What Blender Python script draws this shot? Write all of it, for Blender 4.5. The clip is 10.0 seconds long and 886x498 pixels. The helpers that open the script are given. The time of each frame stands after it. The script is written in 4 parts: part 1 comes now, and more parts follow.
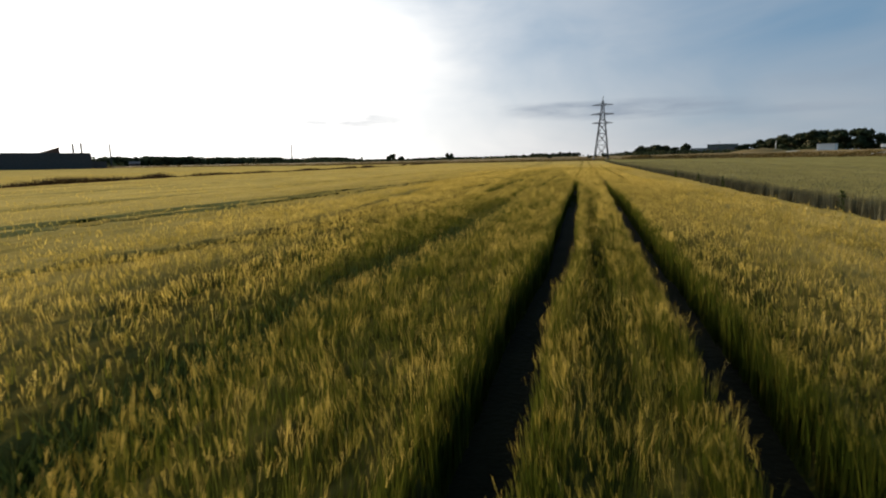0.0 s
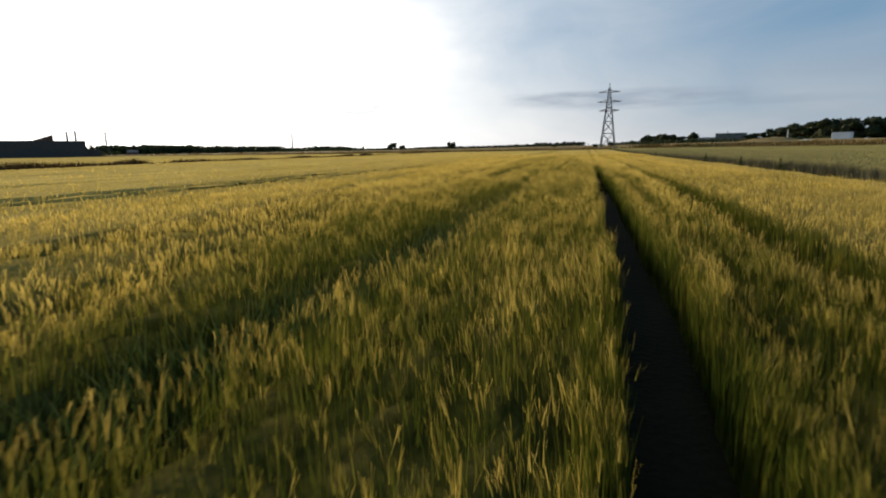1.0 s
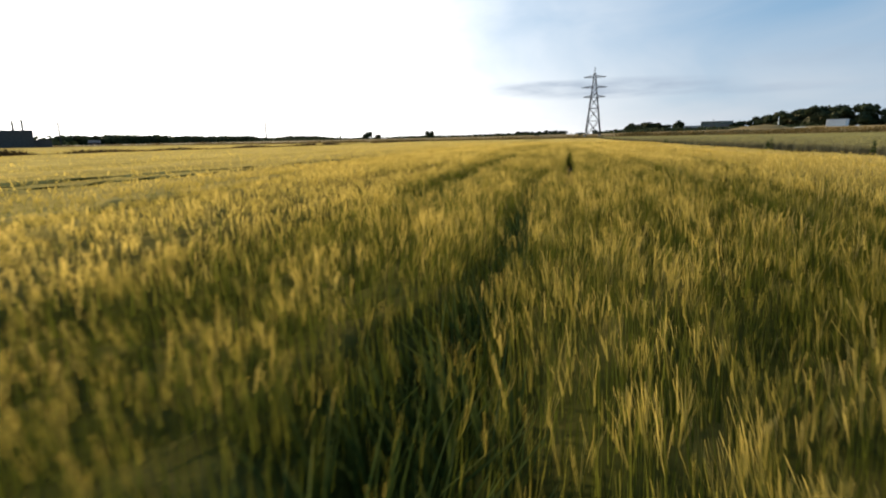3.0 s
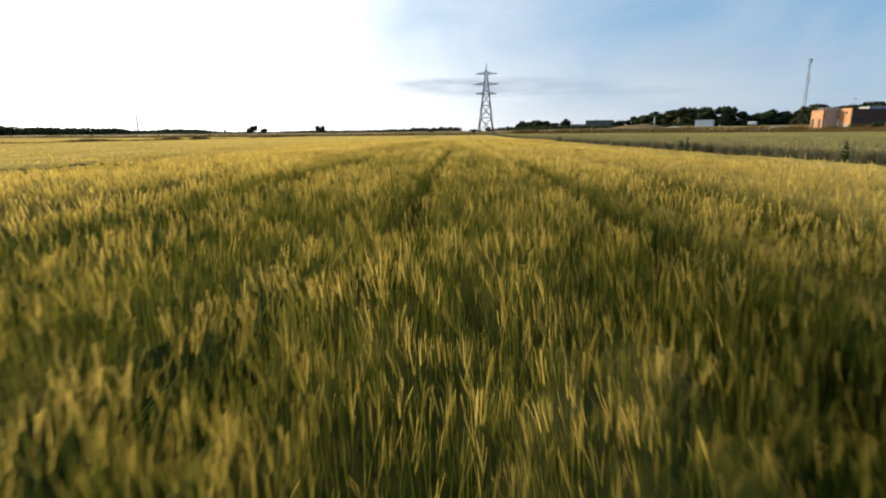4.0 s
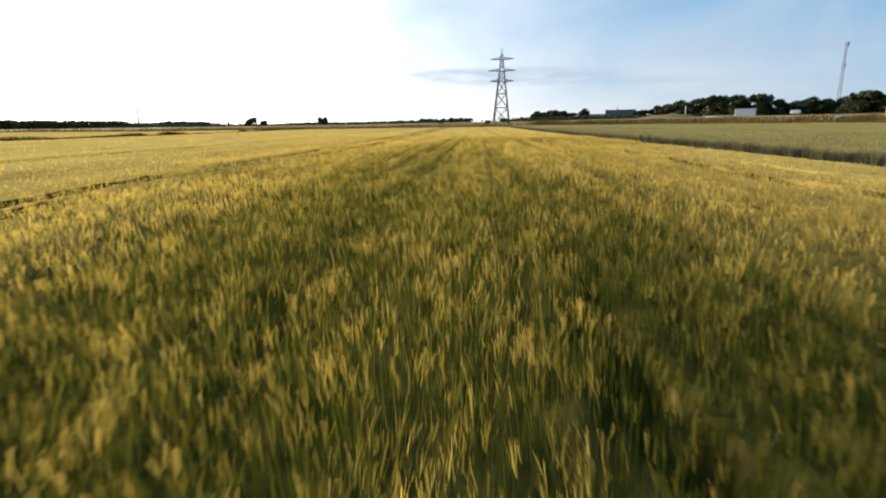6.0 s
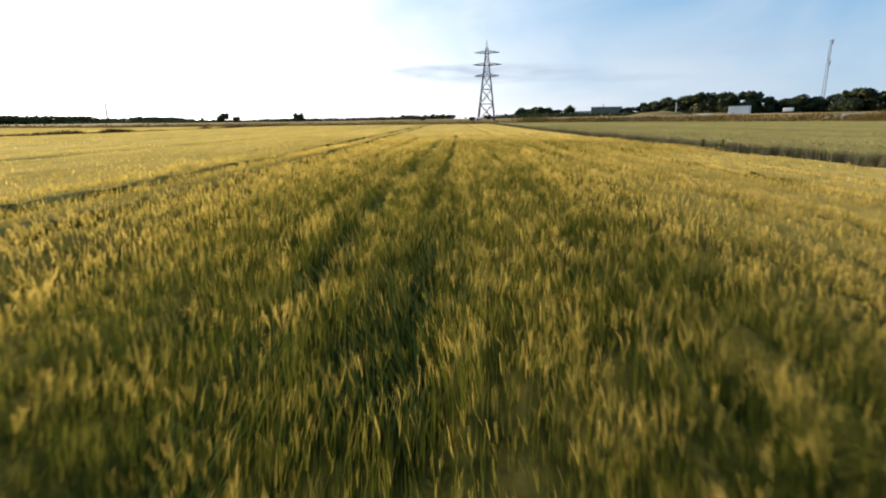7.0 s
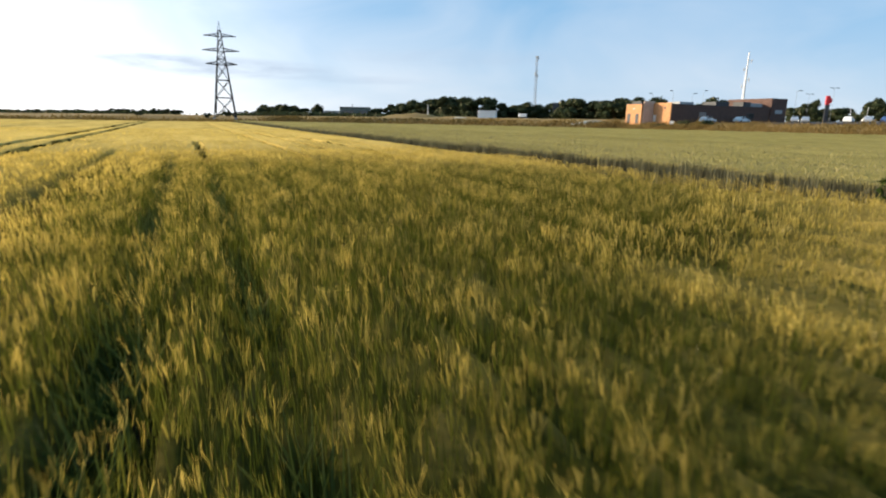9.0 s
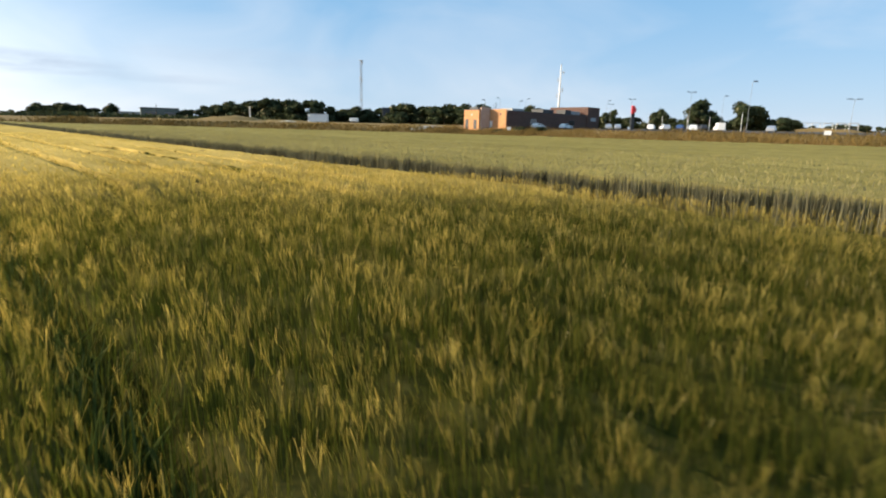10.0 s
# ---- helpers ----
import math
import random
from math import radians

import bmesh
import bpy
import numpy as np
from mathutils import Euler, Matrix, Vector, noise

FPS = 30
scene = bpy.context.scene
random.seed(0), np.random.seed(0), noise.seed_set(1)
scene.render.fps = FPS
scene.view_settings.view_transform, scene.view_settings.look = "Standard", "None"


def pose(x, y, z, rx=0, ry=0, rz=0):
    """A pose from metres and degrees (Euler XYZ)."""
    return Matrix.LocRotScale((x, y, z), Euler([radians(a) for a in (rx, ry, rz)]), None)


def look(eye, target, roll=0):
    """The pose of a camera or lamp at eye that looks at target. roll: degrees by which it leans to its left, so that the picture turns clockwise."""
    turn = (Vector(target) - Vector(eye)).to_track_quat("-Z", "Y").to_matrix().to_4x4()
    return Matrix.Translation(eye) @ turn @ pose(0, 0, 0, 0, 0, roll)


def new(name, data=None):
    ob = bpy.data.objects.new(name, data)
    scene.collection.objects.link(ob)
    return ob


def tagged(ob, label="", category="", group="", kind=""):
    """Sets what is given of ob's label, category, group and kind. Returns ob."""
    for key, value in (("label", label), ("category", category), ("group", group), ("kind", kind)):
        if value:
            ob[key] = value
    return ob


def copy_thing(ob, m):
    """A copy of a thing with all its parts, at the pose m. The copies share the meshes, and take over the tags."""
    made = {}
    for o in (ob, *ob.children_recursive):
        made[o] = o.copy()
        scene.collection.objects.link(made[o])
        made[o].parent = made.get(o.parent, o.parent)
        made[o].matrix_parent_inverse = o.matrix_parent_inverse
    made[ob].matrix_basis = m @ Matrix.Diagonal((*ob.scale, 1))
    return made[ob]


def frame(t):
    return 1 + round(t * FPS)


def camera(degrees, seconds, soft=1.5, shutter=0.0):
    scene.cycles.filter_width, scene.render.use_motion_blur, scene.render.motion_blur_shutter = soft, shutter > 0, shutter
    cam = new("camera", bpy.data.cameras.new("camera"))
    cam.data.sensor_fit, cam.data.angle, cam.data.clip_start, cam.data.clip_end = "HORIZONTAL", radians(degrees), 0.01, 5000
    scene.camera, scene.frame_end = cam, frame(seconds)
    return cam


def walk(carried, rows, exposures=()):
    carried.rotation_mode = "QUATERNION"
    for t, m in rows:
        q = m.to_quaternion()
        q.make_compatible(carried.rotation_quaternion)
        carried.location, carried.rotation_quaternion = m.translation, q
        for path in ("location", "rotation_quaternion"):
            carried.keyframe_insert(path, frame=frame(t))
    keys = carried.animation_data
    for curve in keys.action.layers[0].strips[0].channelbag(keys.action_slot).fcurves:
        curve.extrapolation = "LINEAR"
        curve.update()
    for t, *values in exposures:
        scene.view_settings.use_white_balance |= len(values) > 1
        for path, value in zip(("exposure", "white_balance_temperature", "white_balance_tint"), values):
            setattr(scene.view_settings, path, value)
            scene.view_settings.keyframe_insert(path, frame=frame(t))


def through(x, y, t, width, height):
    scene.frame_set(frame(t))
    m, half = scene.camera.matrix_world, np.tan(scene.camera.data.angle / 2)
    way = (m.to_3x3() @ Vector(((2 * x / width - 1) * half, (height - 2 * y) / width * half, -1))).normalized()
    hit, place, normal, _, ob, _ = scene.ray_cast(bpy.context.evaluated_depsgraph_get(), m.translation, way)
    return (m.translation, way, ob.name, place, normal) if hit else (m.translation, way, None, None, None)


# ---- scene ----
cam = camera(79.4, 10.0, soft=2.0, shutter=0.10)
PATH = [
    (0, (0.629, 3.358, 2.484), (0.125, 5.266, 2.158), -1.1),
    (0.5, (0.095, 6.302, 2.103), (-0.410, 8.207, 1.763), -0.9),
    (1, (-0.435, 9.501, 1.870), (-0.947, 11.401, 1.508), -1.0),
    (1.5, (-0.801, 12.964, 1.680), (-1.318, 14.861, 1.313), -0.9),
    (2, (-1.538, 16.460, 1.686), (-2.060, 18.353, 1.308), -1.0),
    (2.5, (-2.150, 20.281, 1.600), (-2.6773, 22.171, 1.2118), -1.1),
    (2.7, (-2.200, 21.859, 1.580), (-2.7294, 23.747, 1.1879), -1.2),
    (3.8, (-1.450, 30.756, 1.455), (-1.5186, 32.711, 1.0356), -0.7),
    (4, (-1.400, 32.358, 1.510), (-1.4763, 34.312, 1.0907), -0.5),
    (4.5, (-1.820, 36.449, 1.735), (-1.9089, 38.399, 1.3018), -0.6),
    (5, (-2.330, 41.504, 1.880), (-2.4292, 43.452, 1.4406), -0.7),
    (5.5, (-2.898, 47.078, 2.015), (-3.007, 49.025, 1.570), -0.8),
    (5.7, (-3.024, 49.295, 2.004), (-3.135, 51.241, 1.557), -0.8),
    (6.8, (-3.730, 61.801, 2.093), (-3.810, 63.745, 1.630), -0.8),
    (7, (-4.014, 64.137, 2.138), (-4.057, 66.082, 1.674), -0.6),
    (7.5, (-4.483, 69.681, 2.155), (-4.484, 71.624, 1.683), -0.5),
    (8, (-4.854, 75.262, 2.184), (-4.626, 77.191, 1.708), -0.3),
    (8.5, (-4.632, 81.311, 2.220), (-4.093, 83.179, 1.750), 0.1),
    (9, (-4.550, 86.653, 2.150), (-3.7054, 88.4063, 1.6868), 0.9),
    (9.5, (-4.150, 91.458, 2.140), (-3.0252, 93.0491, 1.6889), 1.0),
    (10, (-3.200, 95.722, 2.050), (-1.8395, 97.1216, 1.6158), 1.4),
]
walk(cam, [(t, look(e, a, r)) for t, e, a, r in PATH], exposures=[(0.0, -0.30), (2.5, 0.18), (4.5, 0.38), (7.5, 0.57), (10.0, 0.66)])

# ---- world and sun ----
SUN_AZ, SUN_EL = 48.0, 17.0  # degrees to the left of the drill rows, and above the horizon
sun_to = Vector((-math.sin(radians(SUN_AZ)) * math.cos(radians(SUN_EL)),
                 math.cos(radians(SUN_AZ)) * math.cos(radians(SUN_EL)), math.sin(radians(SUN_EL))))
sun = new("sun", bpy.data.lights.new("sun", "SUN"))
sun.data.energy, sun.data.angle, sun.data.color = 5.0, radians(0.7), (1.0, 0.84, 0.60)
sun.rotation_mode = "QUATERNION"
sun.rotation_quaternion = sun_to.to_track_quat("Z", "Y")

world = bpy.data.worlds.new("evening_sky")
scene.world = world
world.use_nodes = True
wn, wl = world.node_tree.nodes, world.node_tree.links
wn.clear()


def wnode(kind, **kw):
    n = wn.new(kind)
    for k, v in kw.items():
        n.inputs[k.replace("_", " ")].default_value = v
    return n


def wmath(op, a, b=None, c=None, clamp=False):
    n = wn.new("ShaderNodeMath")
    n.operation, n.use_clamp = op, clamp
    for i, v in enumerate((a, b, c)):
        if v is None:
            continue
        if isinstance(v, (int, float)):
            n.inputs[i].default_value = v
        else:
            wl.new(v, n.inputs[i])
    return n.outputs[0]


sky = wn.new("ShaderNodeTexSky")
sky.sky_type, sky.sun_disc = "NISHITA", False
sky.sun_elevation, sky.sun_rotation = radians(SUN_EL), radians(-SUN_AZ)
sky.air_density, sky.dust_density, sky.ozone_density = 1.0, 0.5, 3.0
way = wn.new("ShaderNodeTexCoord").outputs["Generated"]
sep = wn.new("ShaderNodeSeparateXYZ")
wl.new(way, sep.inputs[0])
# soft patches of thin high cloud
wisps = wnode("ShaderNodeTexNoise", Scale=1.0, Detail=5.0, Roughness=0.5, Distortion=0.5)
mapped = wn.new("ShaderNodeMapping")
mapped.inputs["Scale"].default_value = (3.0, 3.0, 8.0)
mapped.inputs["Location"].default_value = (1.3, 0.4, 0.0)
wl.new(way, mapped.inputs[0])
wl.new(mapped.outputs[0], wisps.inputs["Vector"])
wisp = wmath("MULTIPLY", wmath("SUBTRACT", wisps.outputs["Fac"], 0.40), 3.0, clamp=True)
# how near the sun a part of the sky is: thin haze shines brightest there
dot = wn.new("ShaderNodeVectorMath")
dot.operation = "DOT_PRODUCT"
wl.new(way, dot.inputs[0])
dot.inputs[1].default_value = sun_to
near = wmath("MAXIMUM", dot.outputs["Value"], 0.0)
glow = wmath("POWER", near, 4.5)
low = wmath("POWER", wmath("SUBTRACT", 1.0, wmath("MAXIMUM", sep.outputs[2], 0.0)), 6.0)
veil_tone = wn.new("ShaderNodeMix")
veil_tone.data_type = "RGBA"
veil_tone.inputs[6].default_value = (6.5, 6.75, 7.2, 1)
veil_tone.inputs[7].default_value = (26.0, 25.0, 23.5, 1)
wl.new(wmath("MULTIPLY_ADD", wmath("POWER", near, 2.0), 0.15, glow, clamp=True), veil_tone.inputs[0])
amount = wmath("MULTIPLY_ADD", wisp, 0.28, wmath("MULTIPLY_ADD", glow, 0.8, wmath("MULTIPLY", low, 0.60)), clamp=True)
haze = wn.new("ShaderNodeMix")
haze.data_type = "RGBA"
haze.inputs[0].default_value = 0.70
wl.new(sky.outputs[0], haze.inputs[6])
haze.inputs[7].default_value = (1.2, 3.8, 6.7, 1)
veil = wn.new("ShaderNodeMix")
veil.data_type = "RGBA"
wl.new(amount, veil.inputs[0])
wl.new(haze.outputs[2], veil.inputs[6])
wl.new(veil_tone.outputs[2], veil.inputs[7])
# long flat grey clouds low over the horizon: bearing, height, half length, half thickness, density
bearing = wmath("ARCTAN2", sep.outputs[0], sep.outputs[1])
bank = wnode("ShaderNodeTexNoise", Scale=1.0, Detail=5.0, Roughness=0.55, Distortion=0.4)
bmap = wn.new("ShaderNodeMapping")
bmap.inputs["Scale"].default_value = (14.0, 14.0, 70.0)
wl.new(way, bmap.inputs[0])
wl.new(bmap.outputs[0], bank.inputs["Vector"])
grey = 0.0
for at, up, half, thick, dense in ((-0.41, 0.074, 0.085, 0.014, 0.7), (-0.52, 0.072, 0.06, 0.007, 0.6), (0.06, 0.082, 0.21, 0.018, 0.75),
                                   (-0.06, 0.092, 0.10, 0.008, 0.35), (0.30, 0.070, 0.14, 0.008, 0.35), (0.45, 0.110, 0.22, 0.016, 0.25)):
    u = wmath("POWER", wmath("ABSOLUTE", wmath("DIVIDE", wmath("SUBTRACT", bearing, at), half)), 2.0)
    w = wmath("POWER", wmath("ABSOLUTE", wmath("DIVIDE", wmath("SUBTRACT", sep.outputs[2], up), thick)), 2.0)
    lens = wmath("SUBTRACT", 1.15, wmath("ADD", u, w), clamp=True)
    grey = wmath("MULTIPLY_ADD", lens, dense, grey)
grey = wmath("MULTIPLY", grey, wmath("MULTIPLY", wmath("SUBTRACT", bank.outputs["Fac"], 0.22), 2.0, clamp=True), clamp=True)
cloud = wn.new("ShaderNodeMix")
cloud.data_type = "RGBA"
wl.new(grey, cloud.inputs[0])
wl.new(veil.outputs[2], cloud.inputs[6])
cloud.inputs[7].default_value = (3.7, 4.5, 5.7, 1)
bg = wn.new("ShaderNodeBackground")
bg.inputs["Strength"].default_value = 0.087
wl.new(cloud.outputs[2], bg.inputs["Color"])
wout = wn.new("ShaderNodeOutputWorld")
wl.new(bg.outputs[0], wout.inputs["Surface"])


# ---- materials ----
class Mat:
    """A small node-material writer."""

    def __init__(self, name):
        self.m = bpy.data.materials.new(name)
        self.m.use_nodes = True
        self.n, self.l = self.m.node_tree.nodes, self.m.node_tree.links
        self.n.clear()
        self.out = self.n.new("ShaderNodeOutputMaterial")

    def put(self, sock, v):
        if isinstance(v, (int, float)):
            sock.default_value = v
        elif isinstance(v, (tuple, list)):
            sock.default_value = (*v, 1) if len(v) == 3 and sock.type == "RGBA" else v
        else:
            self.l.new(v, sock)

    def node(self, kind, **kw):
        n = self.n.new(kind)
        for k, v in kw.items():
            self.put(n.inputs[k.replace("_", " ")], v)
        return n

    def math(self, op, a, b=0.0, clamp=False):
        n = self.n.new("ShaderNodeMath")
        n.operation, n.use_clamp = op, clamp
        self.put(n.inputs[0], a), self.put(n.inputs[1], b)
        return n.outputs[0]

    def mix(self, f, a, b):
        n = self.n.new("ShaderNodeMix")
        n.data_type = "RGBA"
        self.put(n.inputs[0], f), self.put(n.inputs[6], a), self.put(n.inputs[7], b)
        return n.outputs[2]

    def noise(self, scale, detail=3.0, stretch=None, rough=0.55):
        vec = self.node("ShaderNodeTexCoord").outputs["Object"]
        if stretch:
            mp = self.node("ShaderNodeMapping", Vector=vec)
            mp.inputs["Scale"].default_value = stretch
            vec = mp.outputs[0]
        return self.node("ShaderNodeTexNoise", Vector=vec, Scale=scale, Detail=detail, Roughness=rough).outputs["Fac"]

    def ramp(self, f, *stops):
        n = self.n.new("ShaderNodeValToRGB")
        el = n.color_ramp.elements
        while len(el) < len(stops):
            el.new(0.5)
        for e, (p, c) in zip(el, stops):
            e.position, e.color = p, (*c, 1)
        self.put(n.inputs[0], f)
        return n.outputs[0]

    def bump(self, h, strength=0.4, dist=0.02):
        return self.node("ShaderNodeBump", Height=h, Strength=strength, Distance=dist).outputs[0]

    def surface(self, colour, rough=0.8, metal=0.0, normal=None, spec=0.3, glow=None):
        p = self.node("ShaderNodeBsdfPrincipled", Base_Color=colour, Roughness=rough, Metallic=metal)
        p.inputs["Specular IOR Level"].default_value = spec
        if normal is not None:
            self.l.new(normal, p.inputs["Normal"])
        self.l.new(p.outputs[0], self.out.inputs[0])
        return self.m

    def leaf(self, colour, through=0.4, gloss=0.08, thin=None):
        """A thin leaf: light goes partly through."""
        d = self.node("ShaderNodeBsdfDiffuse", Color=colour)
        t = self.node("ShaderNodeBsdfTranslucent", Color=thin if thin is not None else colour)
        g = self.node("ShaderNodeBsdfGlossy", Color=(0.85, 0.74, 0.52), Roughness=0.42)
        a = self.node("ShaderNodeMixShader", Fac=through)
        self.l.new(d.outputs[0], a.inputs[1]), self.l.new(t.outputs[0], a.inputs[2])
        b = self.node("ShaderNodeMixShader", Fac=gloss)
        self.l.new(a.outputs[0], b.inputs[1]), self.l.new(g.outputs[0], b.inputs[2])
        self.l.new(b.outputs[0], self.out.inputs[0])
        return self.m

    def uv(self):
        s = self.node("ShaderNodeSeparateXYZ", Vector=self.node("ShaderNodeTexCoord").outputs["UV"])
        return s.outputs[0], s.outputs[1]


def m_tone(a, b, f):
    return tuple(p + (q - p) * f for p, q in zip(a, b))


def crop_material(name, green, mid, gold, pale, through, neck=0.72, gloss=0.02):
    """u: the tone of one stalk, v: how far up the stalk."""
    m = Mat(name)
    u, v = m.uv()
    patch, spot = m.noise(0.35, 2.0, (1.6, 0.5, 1.0)), m.noise(2.6, 2.0)
    stem = m.mix(u, green, mid)
    # ears go from olive on short stalks to gold and pale on tall ones
    ear = m.ramp(u, (0.05, m_tone(mid, gold, 0.22)), (0.55, gold), (1.0, pale))
    ear = m.mix(m.math("MULTIPLY", m.math("SUBTRACT", 0.50, patch), 3.0, True), ear, m.mix(0.35, ear, mid))
    # greener and browner patches
    ear = m.mix(m.math("MULTIPLY", m.math("SUBTRACT", spot, 0.50), 4.5, True), ear, m.mix(0.35, ear, mid))
    stem = m.mix(m.math("MULTIPLY", m.math("SUBTRACT", 0.46, spot), 4.0, True), stem, m.mix(0.22, stem, gold))
    ear = m.mix(m.math("MULTIPLY", m.math("SUBTRACT", v, 0.92), 25.0, True), m.mix(0.6, mid, ear), ear)
    c = m.mix(m.math("MULTIPLY", m.math("SUBTRACT", v, neck), 5.0, True), stem, ear)
    shine = m.math("MULTIPLY", m.math("SUBTRACT", v, 0.85), 8.0, True)
    return m.leaf(c, through, m.math("ADD", m.math("MULTIPLY", shine, gloss), 0.01))


def plain_material(name, a, b, scale=3.0, rough=0.8, metal=0.0, bump=0.3, dist=0.01, stretch=None, fine=40.0, spec=0.3):
    """Two tones mixed by coarse and fine noise, with a fine relief."""
    m = Mat(name)
    n1, n2 = m.noise(scale, 4.0, stretch), m.noise(fine, 3.0, stretch)
    f = m.math("MULTIPLY", m.math("SUBTRACT", m.math("ADD", m.math("MULTIPLY", n1, 0.7), m.math("MULTIPLY", n2, 0.3)), 0.3), 2.5, True)
    return m.surface(m.mix(f, a, b), rough, metal, m.bump(n2, bump, dist), spec)


M_BARLEY = crop_material("barley", (0.036, 0.050, 0.007), (0.100, 0.104, 0.014), (0.46, 0.325, 0.060), (0.78, 0.55, 0.13), 0.66, 0.78, 0.03)
M_WHEAT = crop_material("wheat", (0.060, 0.057, 0.034), (0.17, 0.158, 0.095), (0.30, 0.245, 0.080), (0.42, 0.345, 0.125), 0.25, 0.78)
M_GRASS = crop_material("dry_grass", (0.10, 0.075, 0.02), (0.22, 0.14, 0.045), (0.36, 0.235, 0.085), (0.46, 0.32, 0.13), 0.30)
M_DOCK = crop_material("withered_docks", (0.045, 0.028, 0.012), (0.09, 0.055, 0.022), (0.12, 0.07, 0.03), (0.18, 0.11, 0.05), 0.2)
M_WEED = crop_material("green_weeds", (0.03, 0.05, 0.012), (0.07, 0.09, 0.02), (0.10, 0.12, 0.03), (0.22, 0.20, 0.06), 0.35)


def canopy_material(name, deep, low, high):
    m = Mat(name)
    a, b, c = m.noise(0.30, 3.0, (1.5, 0.35, 1)), m.noise(6.0, 4.0), m.noise(2.2, 3.0, (2.0, 0.3, 1))
    f = m.math("ADD", m.math("MULTIPLY", a, 0.45), m.math("ADD", m.math("MULTIPLY", b, 0.25), m.math("MULTIPLY", c, 0.30)))
    return m.surface(m.ramp(f, (0.33, deep), (0.47, low), (0.62, high)), 0.95, 0, m.bump(m.math("ADD", b, c), 0.9, 0.12), 0.05)




def barley_canopy():
    """v: from the stems deep in the crop, green darkened for shade (0), to the closed golden ears on top (1)."""
    m = Mat("barley_canopy")
    u, v = m.uv()
    a, b, c = m.noise(0.30, 3.0, (1.5, 0.35, 1)), m.noise(9.0, 4.0), m.noise(2.2, 3.0, (2.4, 0.25, 1))
    f = m.math("ADD", m.math("MULTIPLY", a, 0.40), m.math("ADD", m.math("MULTIPLY", b, 0.30), m.math("MULTIPLY", c, 0.30)))
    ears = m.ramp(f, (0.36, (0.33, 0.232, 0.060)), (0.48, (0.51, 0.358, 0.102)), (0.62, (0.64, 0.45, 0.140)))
    # near-black greens: the shade between the stalks is put into the colour
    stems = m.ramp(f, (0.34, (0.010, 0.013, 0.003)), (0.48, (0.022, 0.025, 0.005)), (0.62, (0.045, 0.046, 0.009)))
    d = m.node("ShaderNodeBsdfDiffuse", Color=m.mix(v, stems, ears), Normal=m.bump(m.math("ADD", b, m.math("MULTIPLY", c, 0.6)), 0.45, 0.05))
    m.l.new(d.outputs[0], m.out.inputs[0])
    return m.m


M_UNDER = barley_canopy()
M_WHEATTOP = canopy_material("wheat_canopy", (0.165, 0.132, 0.037), (0.250, 0.200, 0.056), (0.325, 0.258, 0.077))
# soil below its own tone: the shade in the ruts is put into its colour
M_SOIL = plain_material("shaded_soil_and_stubble", (0.010, 0.008, 0.003), (0.020, 0.016, 0.006), 0.8, 0.95, bump=0.8, dist=0.04, fine=14.0, spec=0.1)
M_LAND = plain_material("rough_land", (0.15, 0.105, 0.042), (0.33, 0.22, 0.09), 0.03, 0.95, bump=0.5, dist=0.1, fine=0.9, spec=0.05)
M_LEAF = Mat("tree_leaves")
_u, _v = M_LEAF.uv()
M_LEAF = M_LEAF.leaf(M_LEAF.mix(_u, (0.026, 0.036, 0.017), (0.042, 0.054, 0.024)), 0.25, 0.02)
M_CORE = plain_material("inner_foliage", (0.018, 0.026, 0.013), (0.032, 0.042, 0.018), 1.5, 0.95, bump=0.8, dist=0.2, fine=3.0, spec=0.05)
M_BARK = plain_material("bark", (0.06, 0.045, 0.03), (0.13, 0.10, 0.07), 2.0, 0.9, bump=0.8, dist=0.02, stretch=(1, 1, 0.2))
M_STEEL = plain_material("galvanised_steel", (0.018, 0.019, 0.022), (0.035, 0.037, 0.040), 0.5, 0.8, 0.0, 0.1)


# ---- shapes ----
def link_mesh(name, bm, material, smooth=False):
    me = bpy.data.meshes.new(name)
    bm.to_mesh(me)
    bm.free()
    if smooth:
        me.polygons.foreach_set("use_smooth", [True] * len(me.polygons))
    me.materials.append(material)
    return new(name, me)


def part(name, bm, material, parent, label="", smooth=False):
    """One bmesh as one mesh object under a thing or a part."""
    ob = link_mesh(name, bm, material, smooth)
    ob.parent = parent
    if label:
        ob["label"] = label
    return ob


def thing(name, place, label, category, group="", kind="", turn=0.0):
    ob = new(name)
    ob.empty_display_size = 0.2
    ob.matrix_basis = pose(*place, 0, 0, turn)
    return tagged(ob, label, category, group, kind)


def add_box(bm, x0, x1, y0, y1, z0, z1, bevel=0.0):
    r = bmesh.ops.create_cube(bm, size=1.0, matrix=Matrix.Translation(((x0 + x1) / 2, (y0 + y1) / 2, (z0 + z1) / 2))
                              @ Matrix.Diagonal((x1 - x0, y1 - y0, z1 - z0, 1)))
    if bevel:
        edges = list({e for v in r["verts"] for e in v.link_edges})
        bmesh.ops.bevel(bm, geom=edges, offset=bevel, segments=1, affect="EDGES")
    return bm


def box(x0, x1, y0, y1, z0, z1, bevel=0.0):
    return add_box(bmesh.new(), x0, x1, y0, y1, z0, z1, bevel)


def add_bar(bm, a, b, r0, r1=None, sides=4):
    """A straight bar from a to b."""
    a, b = Vector(a), Vector(b)
    d = b - a
    m = Matrix.Translation((a + b) / 2) @ d.to_track_quat("Z", "Y").to_matrix().to_4x4()
    bmesh.ops.create_cone(bm, cap_ends=True, segments=sides, radius1=r0, radius2=r0 if r1 is None else r1, depth=d.length, matrix=m)
    return bm


def bar(a, b, r0, r1=None, sides=4):
    return add_bar(bmesh.new(), a, b, r0, r1, sides)


